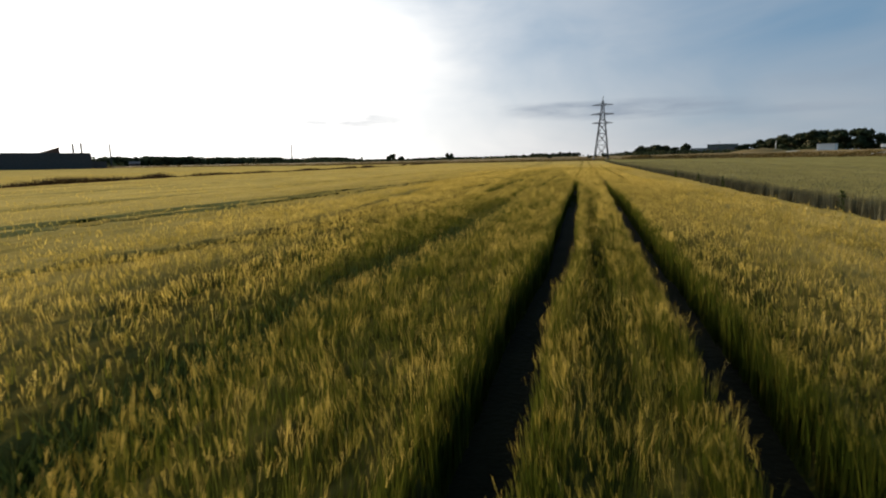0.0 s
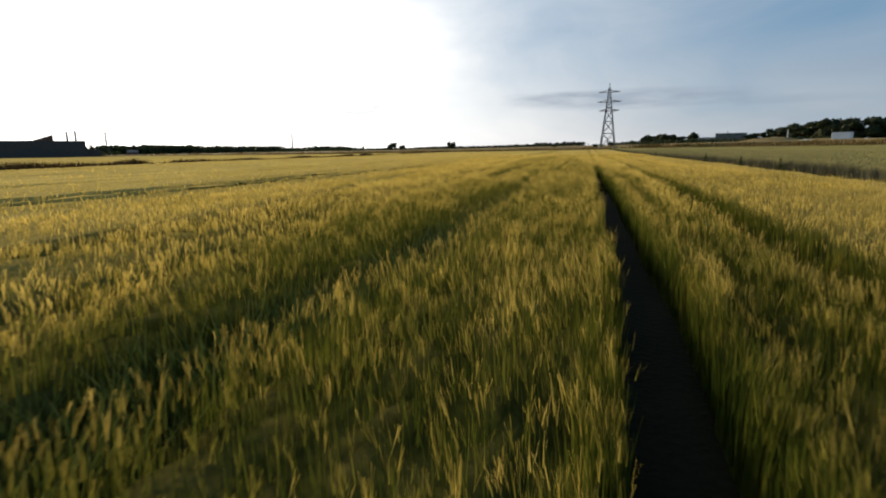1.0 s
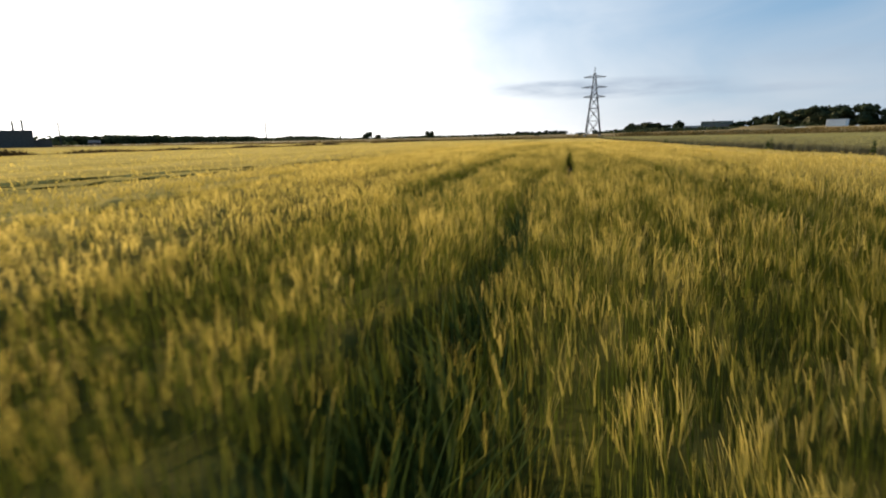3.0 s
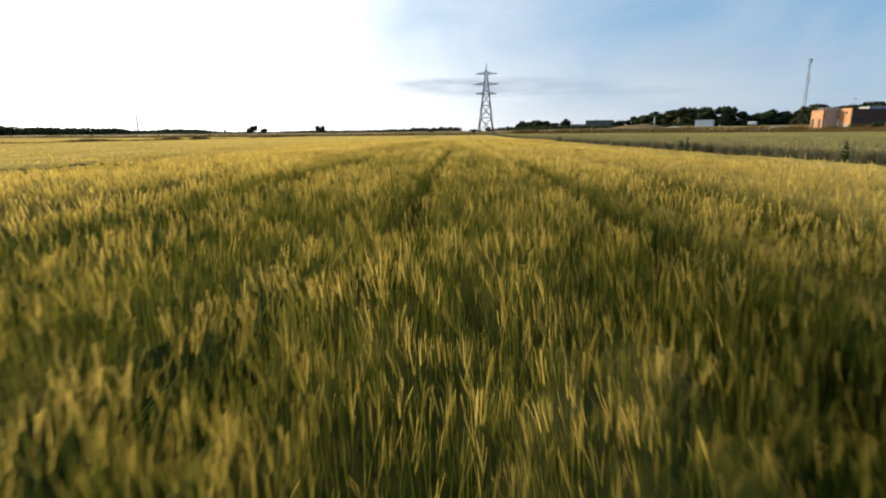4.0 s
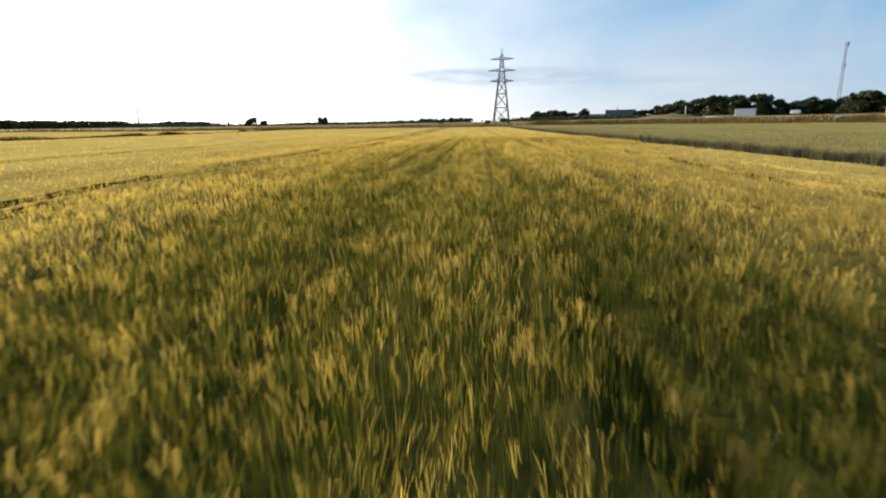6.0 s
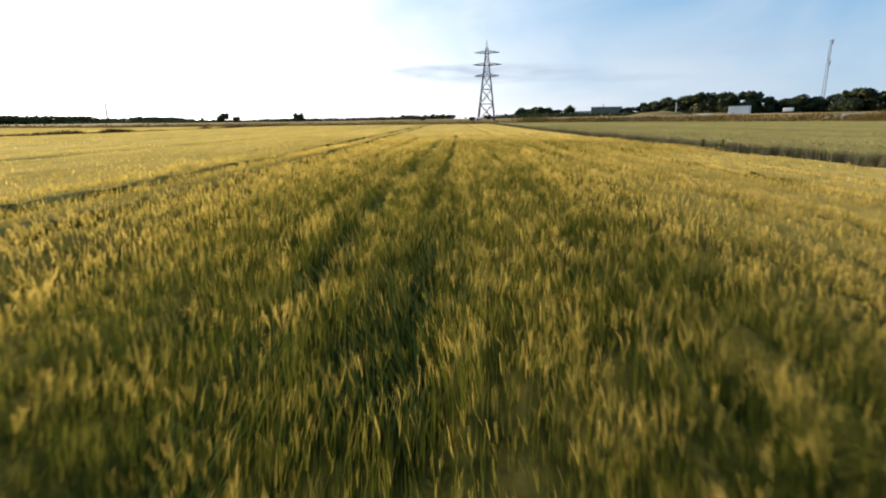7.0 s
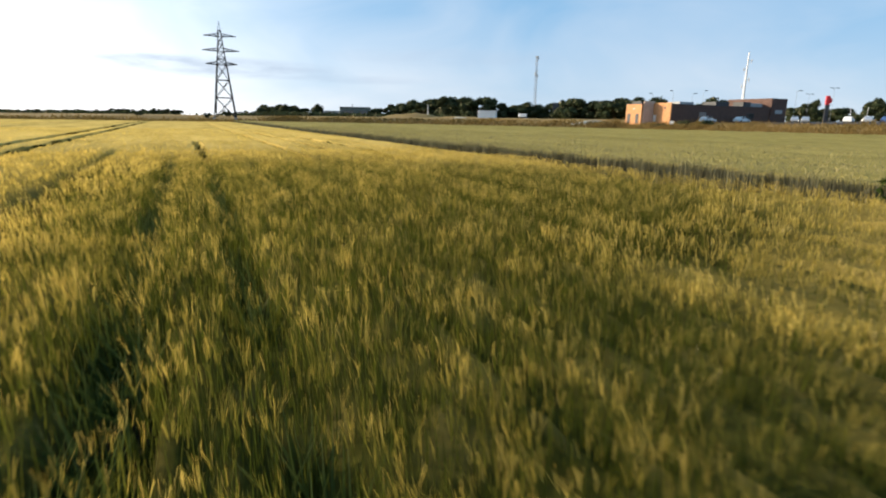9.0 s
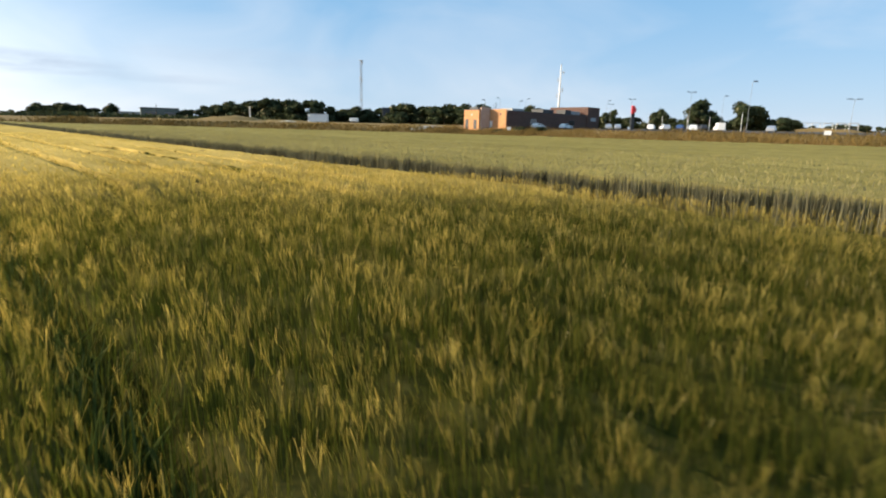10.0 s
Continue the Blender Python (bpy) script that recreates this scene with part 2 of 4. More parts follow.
# ---- the lie of the land ----
def step(a, b, x):
    t = np.clip((x - a) / (b - a), 0, 1)
    return t * t * (3 - 2 * t)


def vnoise(x, y, seed=0):
    """Smooth random values from 0 to 1 over the plane."""
    x, y = np.asarray(x, float), np.asarray(y, float)
    xi, yi = np.floor(x).astype(np.int64), np.floor(y).astype(np.int64)
    fx, fy = x - xi, y - yi
    fx, fy = fx * fx * (3 - 2 * fx), fy * fy * (3 - 2 * fy)

    def h(i, j):
        k = (i * 374761393 + j * 668265263 + seed * 974634777) & 0xFFFFFFFF
        k = ((k ^ (k >> 13)) * 1274126177) & 0xFFFFFFFF
        return ((k ^ (k >> 16)) & 0xFFFF) / 65535.0

    return (h(xi, yi) * (1 - fx) + h(xi + 1, yi) * fx) * (1 - fy) + (h(xi, yi + 1) * (1 - fx) + h(xi + 1, yi + 1) * fx) * fy


def land(x, y):
    """Height of the ground: flat round the flight, rising gently to the edges of the fields."""
    x, y = np.asarray(x, float), np.asarray(y, float)
    past = x - np.where(y < 190, 90.0, 90.0 - (y - 190) * 0.98)
    right = 0.25 * step(8, 75, x) + 2.5 * step(-1, 15, past) + 1.1 * step(14, 85, past)
    ahead = 0.5 * step(110, 255, y) + 2.3 * step(262, 288, y)
    left = 1.1 * step(15, 260, -x) + 1.6 * step(285, 330, -x)
    return np.maximum(np.maximum(right, ahead), left)


EDGE = 8.32            # the barley ends here
WHEAT = 9.55           # and the wheat begins here
FIELD_END = 262.0


def wheat_end(y):
    """How far to the right the wheat reaches."""
    return np.where(y < 190, 90.0, 90.0 - (y - 190) * 0.98)


# (centre, half width, depth, from, to, patchiness, wander) of the wheel ruts and the thin, weedy strips along the rows
STRIPS = [
    # the clear wheel ruts at the start, which thin out further on
    (((6, 0.0), (10, 0.01), (12, 0.08), (15, 0.21), (18, 0.20), (24, 0.20), (30, 0.17)), 0.24, 1.0, -6, 31, 0.0, 0.03),
    (((6, 1.97), (10, 2.03), (20, 2.06), (30, 2.12)), 0.26, 1.0, -6, 31, 0.0, 0.03),
    (0.15, 0.16, 0.95, 31, 46, 0.1, 0.05), (2.10, 0.15, 0.95, 31, 46, 0.1, 0.05),
    (0.05, 0.09, 0.45, 46, 262, 0.5, 0.08), (2.05, 0.08, 0.45, 46, 262, 0.5, 0.08),
    (0.95, 0.09, 0.45, -6, 30, 0.7, 0.05),
    # the weedy strip beside them
    (((5, -2.85), (8, -3.0), (12, -3.1), (16, -2.75), (24, -2.6)), 0.28, 0.88, -6, 24, 0.30, 0.14), (-2.65, 0.10, 0.75, 24, 35, 0.35, 0.08),
    (-2.0, 0.11, 0.95, 37.5, 52, 0.1, 0.05),
    (((8, -9.6), (13, -8.1), (18, -7.4), (25, -8.0), (35, -9.4)), 0.17, 0.65, 6, 36, 0.45, 0.10),
    (((10, -5.6), (24, -5.4)), 0.12, 0.5, 10, 30, 0.6, 0.10),
    (-4.62, 0.19, 0.8, 33, 47, 0.25, 0.08), (-6.2, 0.22, 0.7, 36, 41, 0.3, 0.10),
    (-4.62, 0.12, 0.5, 47, 68, 0.6, 0.12), (-2.03, 0.05, 0.8, 52, 66, 0.2, 0.03), (-1.2, 0.10, 0.35, 45, 66, 0.6, 0.05),
    # thin rows further along
    (((66, -5.4), (77, -5.5), (88, -5.2), (104, -4.95)), 0.12, 0.85, 65, 108, 0.60, 0.08), (-6.30, 0.10, 0.5, 68, 86, 0.6, 0.08),
    (((66, -4.3), (74, -4.38), (80, -4.3), (90, -4.1), (106, -3.8)), 0.085, 0.72, 66, 122, 0.70, 0.06), (-4.02, 0.05, 0.5, 69, 79, 0.2, 0.03),
    (-7.2, 0.12, 0.6, 84, 112, 0.5, 0.08), (-2.45, 0.06, 0.4, 70, 90, 0.6, 0.06), (-2.65, 0.10, 0.6, 98, 106, 0.3, 0.06),
    (3.95, 0.15, 0.75, 50, 130, 0.15, 0.08), (5.6, 0.10, 0.4, 50, 130, 0.5, 0.08), (1.6, 0.12, 0.35, 66, 96, 0.6, 0.10), (0.2, 0.12, 0.4, 84, 98, 0.5, 0.10),
    # the other pair of wheel ruts
    (((-10, -16.4), (15, -15.85), (20, -15.6), (26, -14.95), (35, -14.3), (57, -12.2), (80, -11.95), (116, -12.5), (262, -13.5)), 0.23, 1.0, -10, 262, 0.1, 0.05),
    (((-10, -14.9), (15, -14.45), (18, -14.3), (25, -13.75), (33, -13.0), (58, -11.2), (72, -10.4), (98, -10.2), (115, -10.8), (262, -11.8)), 0.23, 1.0, -10, 262, 0.15, 0.05),
    (-23.0, 0.25, 0.4, -10, 262, 0.4, 0.1), (-35.0, 0.25, 0.4, -10, 262, 0.4, 0.1), (-47.0, 0.25, 0.35, -10, 262, 0.4, 0.1),
    (((20, -50.0), (42, -53.0), (72, -60.6), (139, -64.5), (262, -68.0)), 1.6, 1.0, -10, 262, 0.0, 0.2),
]


def pressed(x, y, grow=0.0):
    """0 where the barley stands, up to 1 where wheels or weeds have taken it."""
    out = np.zeros_like(x)
    for i, (xc, half, deep, y0, y1, patchy, wander) in enumerate(STRIPS):
        if isinstance(xc, tuple):
            xc = np.interp(y, [q[0] for q in xc], [q[1] for q in xc])
        c = xc + wander * (vnoise(y / 2.6, y * 0, 40 + i) - 0.5) * 2 + 0.03 * (vnoise(y / 0.5, y * 0, 90 + i) - 0.5)
        on = step(y0 - 1.5, y0, y) * (1 - step(y1, y1 + 4, y))
        keep = 1 - patchy * step(0.42, 0.62, vnoise(y / 2.2, y * 0 + 3.3, 140 + i))
        soft = 0.35 if patchy < 0.2 else 1.2
        out = np.maximum(out, deep * on * keep * (1 - step(half, half * (1 + soft), np.abs(x - c) - grow)))
    return out


# where the flight goes, as a smooth line over the rows
LINE_Y = [-5, 3.4, 9.5, 20, 31, 47, 64, 75, 87, 96, 120]
LINE_X = [0.6, 0.6, -0.4, -2.0, -1.5, -2.9, -4.0, -4.8, -4.2, -3.0, -1.0]


def off_line(x, y):
    d = np.minimum(np.abs(x - np.interp(y, LINE_Y, LINE_X)), np.maximum(0, np.hypot(x - 0.5, y - 98.5) - 3.2))
    return np.maximum(d, y - 104)


def standing(x, y):
    """How tall the barley stands, in metres, where nothing presses it."""
    return (0.79 + 0.10 * (vnoise(x / 0.42, y / 0.6, 1) - 0.5) * (1 - 0.7 * step(6, 16, off_line(x, y))) + 0.28 * (vnoise(x / 0.12, y / 0.15, 4) - 0.5) * (1 - 0.88 * step(2.5, 9, off_line(x, y))) + 0.08 * (vnoise(x / 1.6, y / 3.5, 2) - 0.5) * (1 - 0.5 * step(6, 16, off_line(x, y)))
            + 0.06 * (vnoise(x / 0.22, y / 6.0, 3) - 0.5) * (1 - 0.6 * step(6, 16, off_line(x, y))))


def grid_sheet(name, xs, ys, height, material, keep=None, tone=None):
    X, Y = np.meshgrid(xs, ys)
    Z = height(X, Y)
    nx, ny = len(xs), len(ys)
    idx = np.arange(nx * ny).reshape(ny, nx)
    quads = np.stack([idx[:-1, :-1], idx[:-1, 1:], idx[1:, 1:], idx[1:, :-1]], -1).reshape(-1, 4)
    if keep is not None:
        cx, cy = (X[:-1, :-1] + X[1:, 1:]) / 2, (Y[:-1, :-1] + Y[1:, 1:]) / 2
        quads = quads[keep(cx, cy).ravel()]
    co = np.stack([X.ravel(), Y.ravel(), Z.ravel()], -1)
    uv = None if tone is None else np.stack([np.full(nx * ny, 0.5), tone(X, Y).ravel()], -1)
    return raw_mesh(name, co, quads, uv, material, smooth=True)


def raw_mesh(name, co, faces, uv, material, smooth=False):
    """A mesh from arrays of corners and of faces that all have the same number of corners."""
    me = bpy.data.meshes.new(name)
    n, k = faces.shape
    me.vertices.add(len(co))
    me.vertices.foreach_set("co", np.ascontiguousarray(co, dtype=np.float32).ravel())
    me.loops.add(n * k)
    me.loops.foreach_set("vertex_index", np.ascontiguousarray(faces, dtype=np.int32).ravel())
    me.polygons.add(n)
    me.polygons.foreach_set("loop_start", np.arange(0, n * k, k, dtype=np.int32))
    if uv is not None:
        layer = me.uv_layers.new(name="tone")
        layer.data.foreach_set("uv", np.ascontiguousarray(uv[faces.ravel()], dtype=np.float32).ravel())
    me.update(calc_edges=True)
    if smooth:
        me.polygons.foreach_set("use_smooth", np.ones(n, dtype=bool))
    me.materials.append(material)
    return new(name, me)


rng = np.random.default_rng(7)


def stalks(x, y, z0, tall, low, widths, lean, droop, tone, turn=None, parts=None):
    """Corners, faces and tones of many bent blades: each rises from a share low of its height, and bends over at its tip."""
    n, k = len(x), len(widths)
    az = rng.uniform(0, 2 * np.pi, n) if turn is None else turn
    face = np.stack([np.cos(az), np.sin(az)], -1)
    # wind has bent them roughly one way, each somewhat differently
    bend = 2.4 + 2.5 * (vnoise(x / 0.5, y / 0.6, 11) - 0.5) * 2 + rng.normal(0, 1.2, n)
    tilt = np.stack([np.cos(bend), np.sin(bend)], -1) * (lean * rng.uniform(0.2, 1.6, n))[:, None]
    co, uv, tris = [], [], []
    s = np.linspace(low, 1.0, k) if parts is None else parts
    for i, (si, w) in enumerate(zip(s, widths)):
        out = tilt * tall[:, None] * (si * si + droop * max(0.0, si - 0.75) * 1.6)
        z = z0 + tall * (si - droop * max(0.0, si - 0.85) * 0.5)
        base = np.stack([x + out[:, 0], y + out[:, 1], z], -1)
        half = np.concatenate([face * (w / 2), np.zeros((n, 1))], -1)
        co += [base - half, base + half]
        uv += [np.stack([tone, np.full(n, si)], -1)] * 2
    co = np.stack(co, 1).reshape(-1, 3)
    uv = np.stack(uv, 1).reshape(-1, 2)
    first = (np.arange(n) * 2 * k)[:, None]
    for i in range(k - 1):
        a = 2 * i
        if widths[i + 1] < 1e-4:
            tris += [first + [[a, a + 1, a + 2]]]
        elif widths[i] < 1e-4:
            tris += [first + [[a, a + 3, a + 2]]]
        else:
            tris += [first + [[a, a + 1, a + 3]], first + [[a, a + 3, a + 2]]]
    return co, np.concatenate(tris), uv


def scatter(x0, x1, y0, y1, density):
    n = int((x1 - x0) * (y1 - y0) * density)
    return rng.uniform(x0, x1, n), rng.uniform(y0, y1, n)


# ---- ground ----
def graded(near0, near1, cell, far0, far1, grow=1.22):
    out = list(np.arange(near0, near1 + cell / 2, cell))
    d = cell
    while out[-1] < far1:
        d *= grow
        out.append(out[-1] + d)
    d = cell
    while out[0] > far0:
        d *= grow
        out.insert(0, out[0] - d)
    return np.array(out)


ground = grid_sheet("ground", graded(-330, 130, 4.0, -3500, 3500), graded(-40, 330, 4.0, -3500, 3500),
                    lambda x, y: land(x, y) - 0.02 + 0.25 * (vnoise(x / 30, y / 30, 5) - 0.5) * step(84, 110, np.maximum(np.maximum(x, y - 190), -x - 200)), M_LAND)
tagged(ground, "rough dry land reaching to the horizon", "ground", kind="structure")


def soil_height(x, y):
    return land(x, y) + 0.012 + 0.05 * (vnoise(x / 0.3, y / 0.4, 6) - 0.5)


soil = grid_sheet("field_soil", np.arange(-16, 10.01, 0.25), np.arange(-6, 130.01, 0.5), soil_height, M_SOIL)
tagged(soil, "bare soil between the crop rows, darkened for the shade there", "soil", kind="structure")


# ---- barley ----
def canopy_low(x, y):
    """The closed mass of stems and leaves below the ears."""
    h = standing(x, y) * closed(x, y) + 0.09 * (tops(x, y) - 0.5) * (1 - 0.7 * step(3, 9, off_line(x, y)))
    return land(x, y) + h * (1 - pressed(x, y, 0.09 * step(8, 3, off_line(x, y))) * 1.12)


def closed(x, y):
    """How high up the stalks the closed mass reaches."""
    d = off_line(x, y)
    return 0.46 + 0.36 * step(2.4, 7.5, d) + 0.11 * step(5, 15, d)


def tops(x, y):
    return vnoise(x / 0.15, y / 0.3, 8)


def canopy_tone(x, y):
    # darker towards the flight line and in ruts, in place of deep shade
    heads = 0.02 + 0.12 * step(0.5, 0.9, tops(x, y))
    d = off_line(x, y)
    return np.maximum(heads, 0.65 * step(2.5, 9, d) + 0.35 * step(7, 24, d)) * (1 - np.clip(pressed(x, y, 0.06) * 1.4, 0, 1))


fine_x, fine_y = np.arange(-14.0, EDGE + 0.01, 0.10), np.arange(-4.0, 124.01, 0.30)
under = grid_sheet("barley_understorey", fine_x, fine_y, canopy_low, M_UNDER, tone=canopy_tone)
tagged(under, "dense green and yellow barley stems below the ears, darkened for shade", "barley", kind="stuff")


def outer(x, y):
    return ~((x > -14) & (x < EDGE) & (y > -4) & (y < 124)) & (x < EDGE + 0.1)


wide_x = np.concatenate([np.arange(-300, -72, 4.0), np.arange(-72, -14, 0.5), np.arange(-14.0, EDGE + 0.01, 0.2)])
wide_y = np.concatenate([np.arange(-60, -4, 2.0), np.arange(-4, 124, 1.0), np.arange(124, FIELD_END + 0.1, 1.5)])
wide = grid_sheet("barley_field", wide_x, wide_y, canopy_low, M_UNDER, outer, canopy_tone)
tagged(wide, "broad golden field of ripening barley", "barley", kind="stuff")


def bearded_ears(x, y, z0, tall, tone, lean, kernels, awns, awn_long, spread, stem=0.0):
    """Ears: a thin stem, a narrow body of kernels and a few awns that widen towards their tips."""
    n = len(x)
    bend = 2.4 + 2.5 * (vnoise(x / 0.5, y / 0.6, 11) - 0.5) * 2 + rng.normal(0, 1.0, n)
    tilt = np.stack([np.cos(bend), np.sin(bend), np.zeros(n)], -1) * (lean * rng.uniform(0.3, 1.8, n))[:, None]
    foot = np.stack([x, y, z0 + tall * 0.86], -1) + tilt * tall[:, None]
    co, v = [], []

    def across(wide):
        az = rng.uniform(0, 2 * np.pi, n)
        return np.stack([np.cos(az), np.sin(az), np.zeros(n)], -1) * (wide / 2)

    if stem:
        low = np.stack([x, y, z0 + tall * 0.40], -1)
        side = across(stem)
        co += [low - side, low + side, foot]
        v += [0.45, 0.45, 0.80]
    side = across(kernels)
    co += [foot - side, foot + side, foot + (0.10 * rng.uniform(0.75, 1.25, n))[:, None] * (tilt * 3 + [0, 0, 1])]
    v += [0.92, 0.92, 0.94] if awns else [0.93, 0.93, 1.0]
    for wide in awns:
        way = tilt * 3 + rng.normal(0, spread, (n, 3)) * [1, 1, 0.3] + [0, 0, 1]
        tip = foot + (awn_long * rng.uniform(0.7, 1.3, n))[:, None] * way
        side = across(wide)
        co += [foot, tip - side, tip + side]
        v += [0.92, 1.0, 1.0]
    k = len(co)
    co = np.stack(co, 1).reshape(-1, 3)
    uv = np.stack([np.repeat(tone, k), np.tile(v, n)], -1)
    return co, np.arange(n * k).reshape(-1, 3), uv


def barley_part(label, x, y, ear, leaf=None, ears=(0.2, 0.55), lean=0.08, tone_shift=0.0):
    """Bearded ears and, where given, broad green leaves that end just below them."""
    p = pressed(x, y)
    gap = step(0.40, 0.22, vnoise(x / 0.15, y / 0.22, 27) + 0.35 * (vnoise(x / 1.1, y / 1.6, 28) - 0.5))
    ok = (rng.random(len(x)) > np.maximum(p * 1.15, 0.65 * gap)) & (x < EDGE + 0.15 * rng.normal(0, 1, len(x)))
    x, y, p = x[ok], y[ok], p[ok]
    full = standing(x, y) * rng.normal(0.985, 0.06, len(x))
    tall = full * (1 - 0.35 * p)
    # ears toned darker near the flight, paler beyond, standing in for backlight
    tone = np.clip(0.42 + tone_shift + (full - 0.78) / 0.22 - 0.3 * p + 0.3 * (vnoise(x / 0.45, y / 0.7, 21) - 0.5) + rng.uniform(-0.15, 0.15, len(x)), 0, 1)
    share = ears[0] + ears[1] * step(0.15, 0.85, vnoise(x / 0.20, y / 0.30, 23)) * (0.6 + 0.8 * vnoise(x / 1.3, y / 2.6, 24))
    e = rng.random(len(x)) < share if leaf else np.ones(len(x), bool)
    co, tris, uv = bearded_ears(x[e], y[e], land(x[e], y[e]), tall[e], tone[e], lean, *ear)
    if leaf:
        k = ~e
        c2, t2, u2 = stalks(x[k], y[k], land(x[k], y[k]), tall[k], 0.5, leaf[0], lean * 1.5, 0.4, tone[k], parts=leaf[1])
        u2[:, 1] = np.minimum(u2[:, 1] * 0.7, 0.7)
        tris, co, uv = np.concatenate([tris, t2 + len(co)]), np.concatenate([co, c2]), np.concatenate([uv, u2])
    return tagged(raw_mesh("barley_stalks", co, tris, uv, M_BARLEY), label, "barley", kind="stuff")


def tufts(x0, x1, y0, y1, density, each, spread):
    """Stalks stand in tufts, several from one root."""
    x, y = scatter(x0, x1, y0, y1, density)
    x, y = np.repeat(x, each), np.repeat(y, each)
    return x + rng.normal(0, spread, len(x)), y + rng.normal(0, spread, len(y))


RIPE = "ripening barley stalks with bearded yellow ears over green leaves"
x, y = tufts(-9.5, 7.0, 1.5, 107, 235, 2, 0.045)
ok = off_line(x, y) < 2.8 + 0.9 * rng.random(len(x))
barley_part(RIPE, x[ok], y[ok], (0.006, (0.0019, 0.0019, 0.0018, 0.0018), 0.10, 0.17, 0.005), ((0.013, 0.0), (0.30, 0.80)), (0.28, 0.55), 0.06, -0.14)
# the walls of the ruts: leafy stems from the ground up
x, y = tufts(-1.0, 3.2, 2.5, 46, 900, 2, 0.03)
ok = (pressed(x, y) < 0.4) & (pressed(x, y, 0.28) > 0.8)
barley_part("green leafy barley stems along the edges of the wheel ruts", x[ok], y[ok], (0.006, (0.0019, 0.0018), 0.10, 0.17, 0.005), ((0.010, 0.015, 0.0), (0.05, 0.45, 0.86)), (0.06, 0.12), 0.06, -0.2)
x, y = tufts(-16, EDGE, -2, 120, 104, 2, 0.06)
ok = (off_line(x, y) >= 3.0) & (off_line(x, y) < 8.0 + 1.5 * rng.random(len(x)))
barley_part(RIPE, x[ok], y[ok], (0.010, (0.0058, 0.0055), 0.11, 0.15), ((0.022, 0.0), (0.45, 0.79)), (0.52, 0.45), 0.055, 0.24)
x, y = scatter(-26, EDGE, -4, 160, 46)
ok = (off_line(x, y) >= 8.0) | (y > 112)
barley_part(RIPE, x[ok], y[ok], (0.030, (), 0.1, 0.2), tone_shift=0.12)
x, y = scatter(-100, -26, 4, 200, 6)
barley_part(RIPE, x, y, (0.10, (), 0.1, 0.2), tone_shift=0.15)


# weeds and self-sown grass that came up in the thin strips
def weeds():
    x, y = scatter(-6.4, -2.2, 0, 110, 300)
    p = pressed(x, y)
    ok = (p > 0.25) & (rng.random(len(x)) < 0.8) & (np.abs(x) > 0.5)
    x, y = x[ok], y[ok]
    tall = rng.uniform(0.30, 0.74, len(x))
    co, tris, uv = stalks(x, y, land(x, y), tall, 0.1, (0.014, 0.02, 0.0), 0.3, 0.6, rng.random(len(x)))
    return tagged(raw_mesh("weeds", co, tris, uv, M_WEED), "dark green weeds in the thin strips of the crop", "weeds", kind="stuff")


weeds()


# ---- wheat on the far side of the furrow ----
def wheat_tall(x, y):
    return 1.05 + 0.16 * (vnoise(x / 0.5, y / 0.45, 31) - 0.5) + 0.06 * (vnoise(x / 3, y / 4, 32) - 0.5)


def wheat_top(x, y):
    rise = step(WHEAT + 0.35, WHEAT + 0.6, x + 0.35 * (vnoise(y / 0.5, y * 0, 35) - 0.5))
    far = step(1, 10, x - WHEAT)
    return land(x, y) + wheat_tall(x, y) * (0.02 + (0.84 + 0.10 * far) * rise)


wheat_x = np.concatenate([np.arange(WHEAT - 0.1, WHEAT + 2, 0.1), np.arange(WHEAT + 2, 92, 1.0)])
wheat = grid_sheet("wheat_field", wheat_x, np.arange(-60, 268, 0.8), wheat_top, M_WHEATTOP, lambda x, y: x < wheat_end(y))
tagged(wheat, "pale green field of unripe wheat", "wheat", kind="stuff")


def wheat_part(x, y, low, widths, lean):
    ok = (x < wheat_end(y)) & (x > WHEAT + 0.35 * (vnoise(y / 0.45, y * 0, 36) - 0.45) + 0.05 * rng.normal(0, 1, len(x)))
    x, y = x[ok], y[ok]
    tall = wheat_tall(x, y) * rng.normal(1.0, 0.06, len(x))
    tone = np.clip(1.1 * vnoise(x / 0.35, y / 0.25, 33) - 0.2 + rng.uniform(0, 0.4, len(x)), 0, 1)
    co, tris, uv = stalks(x, y, land(x, y), tall, low, widths, lean, 0.3, tone)
    return tagged(raw_mesh("wheat_stalks", co, tris, uv, M_WHEAT), "grey-green wheat stalks with upright heads", "wheat", kind="stuff")


x, y = scatter(WHEAT - 0.1, WHEAT + 0.5, 20, 140, 640)
wheat_part(x, y, 0.10, (0.015, 0.022, 0.0), 0.05)
x, y = scatter(WHEAT - 0.4, WHEAT + 0.6, 140, 262, 90)
wheat_part(x, y, 0.05, (0.05, 0.06, 0.0), 0.05)
x, y = scatter(WHEAT + 0.4, 28, 5, 170, 36)
wheat_part(x, y, 0.90, (0.026, 0.0), 0.06)


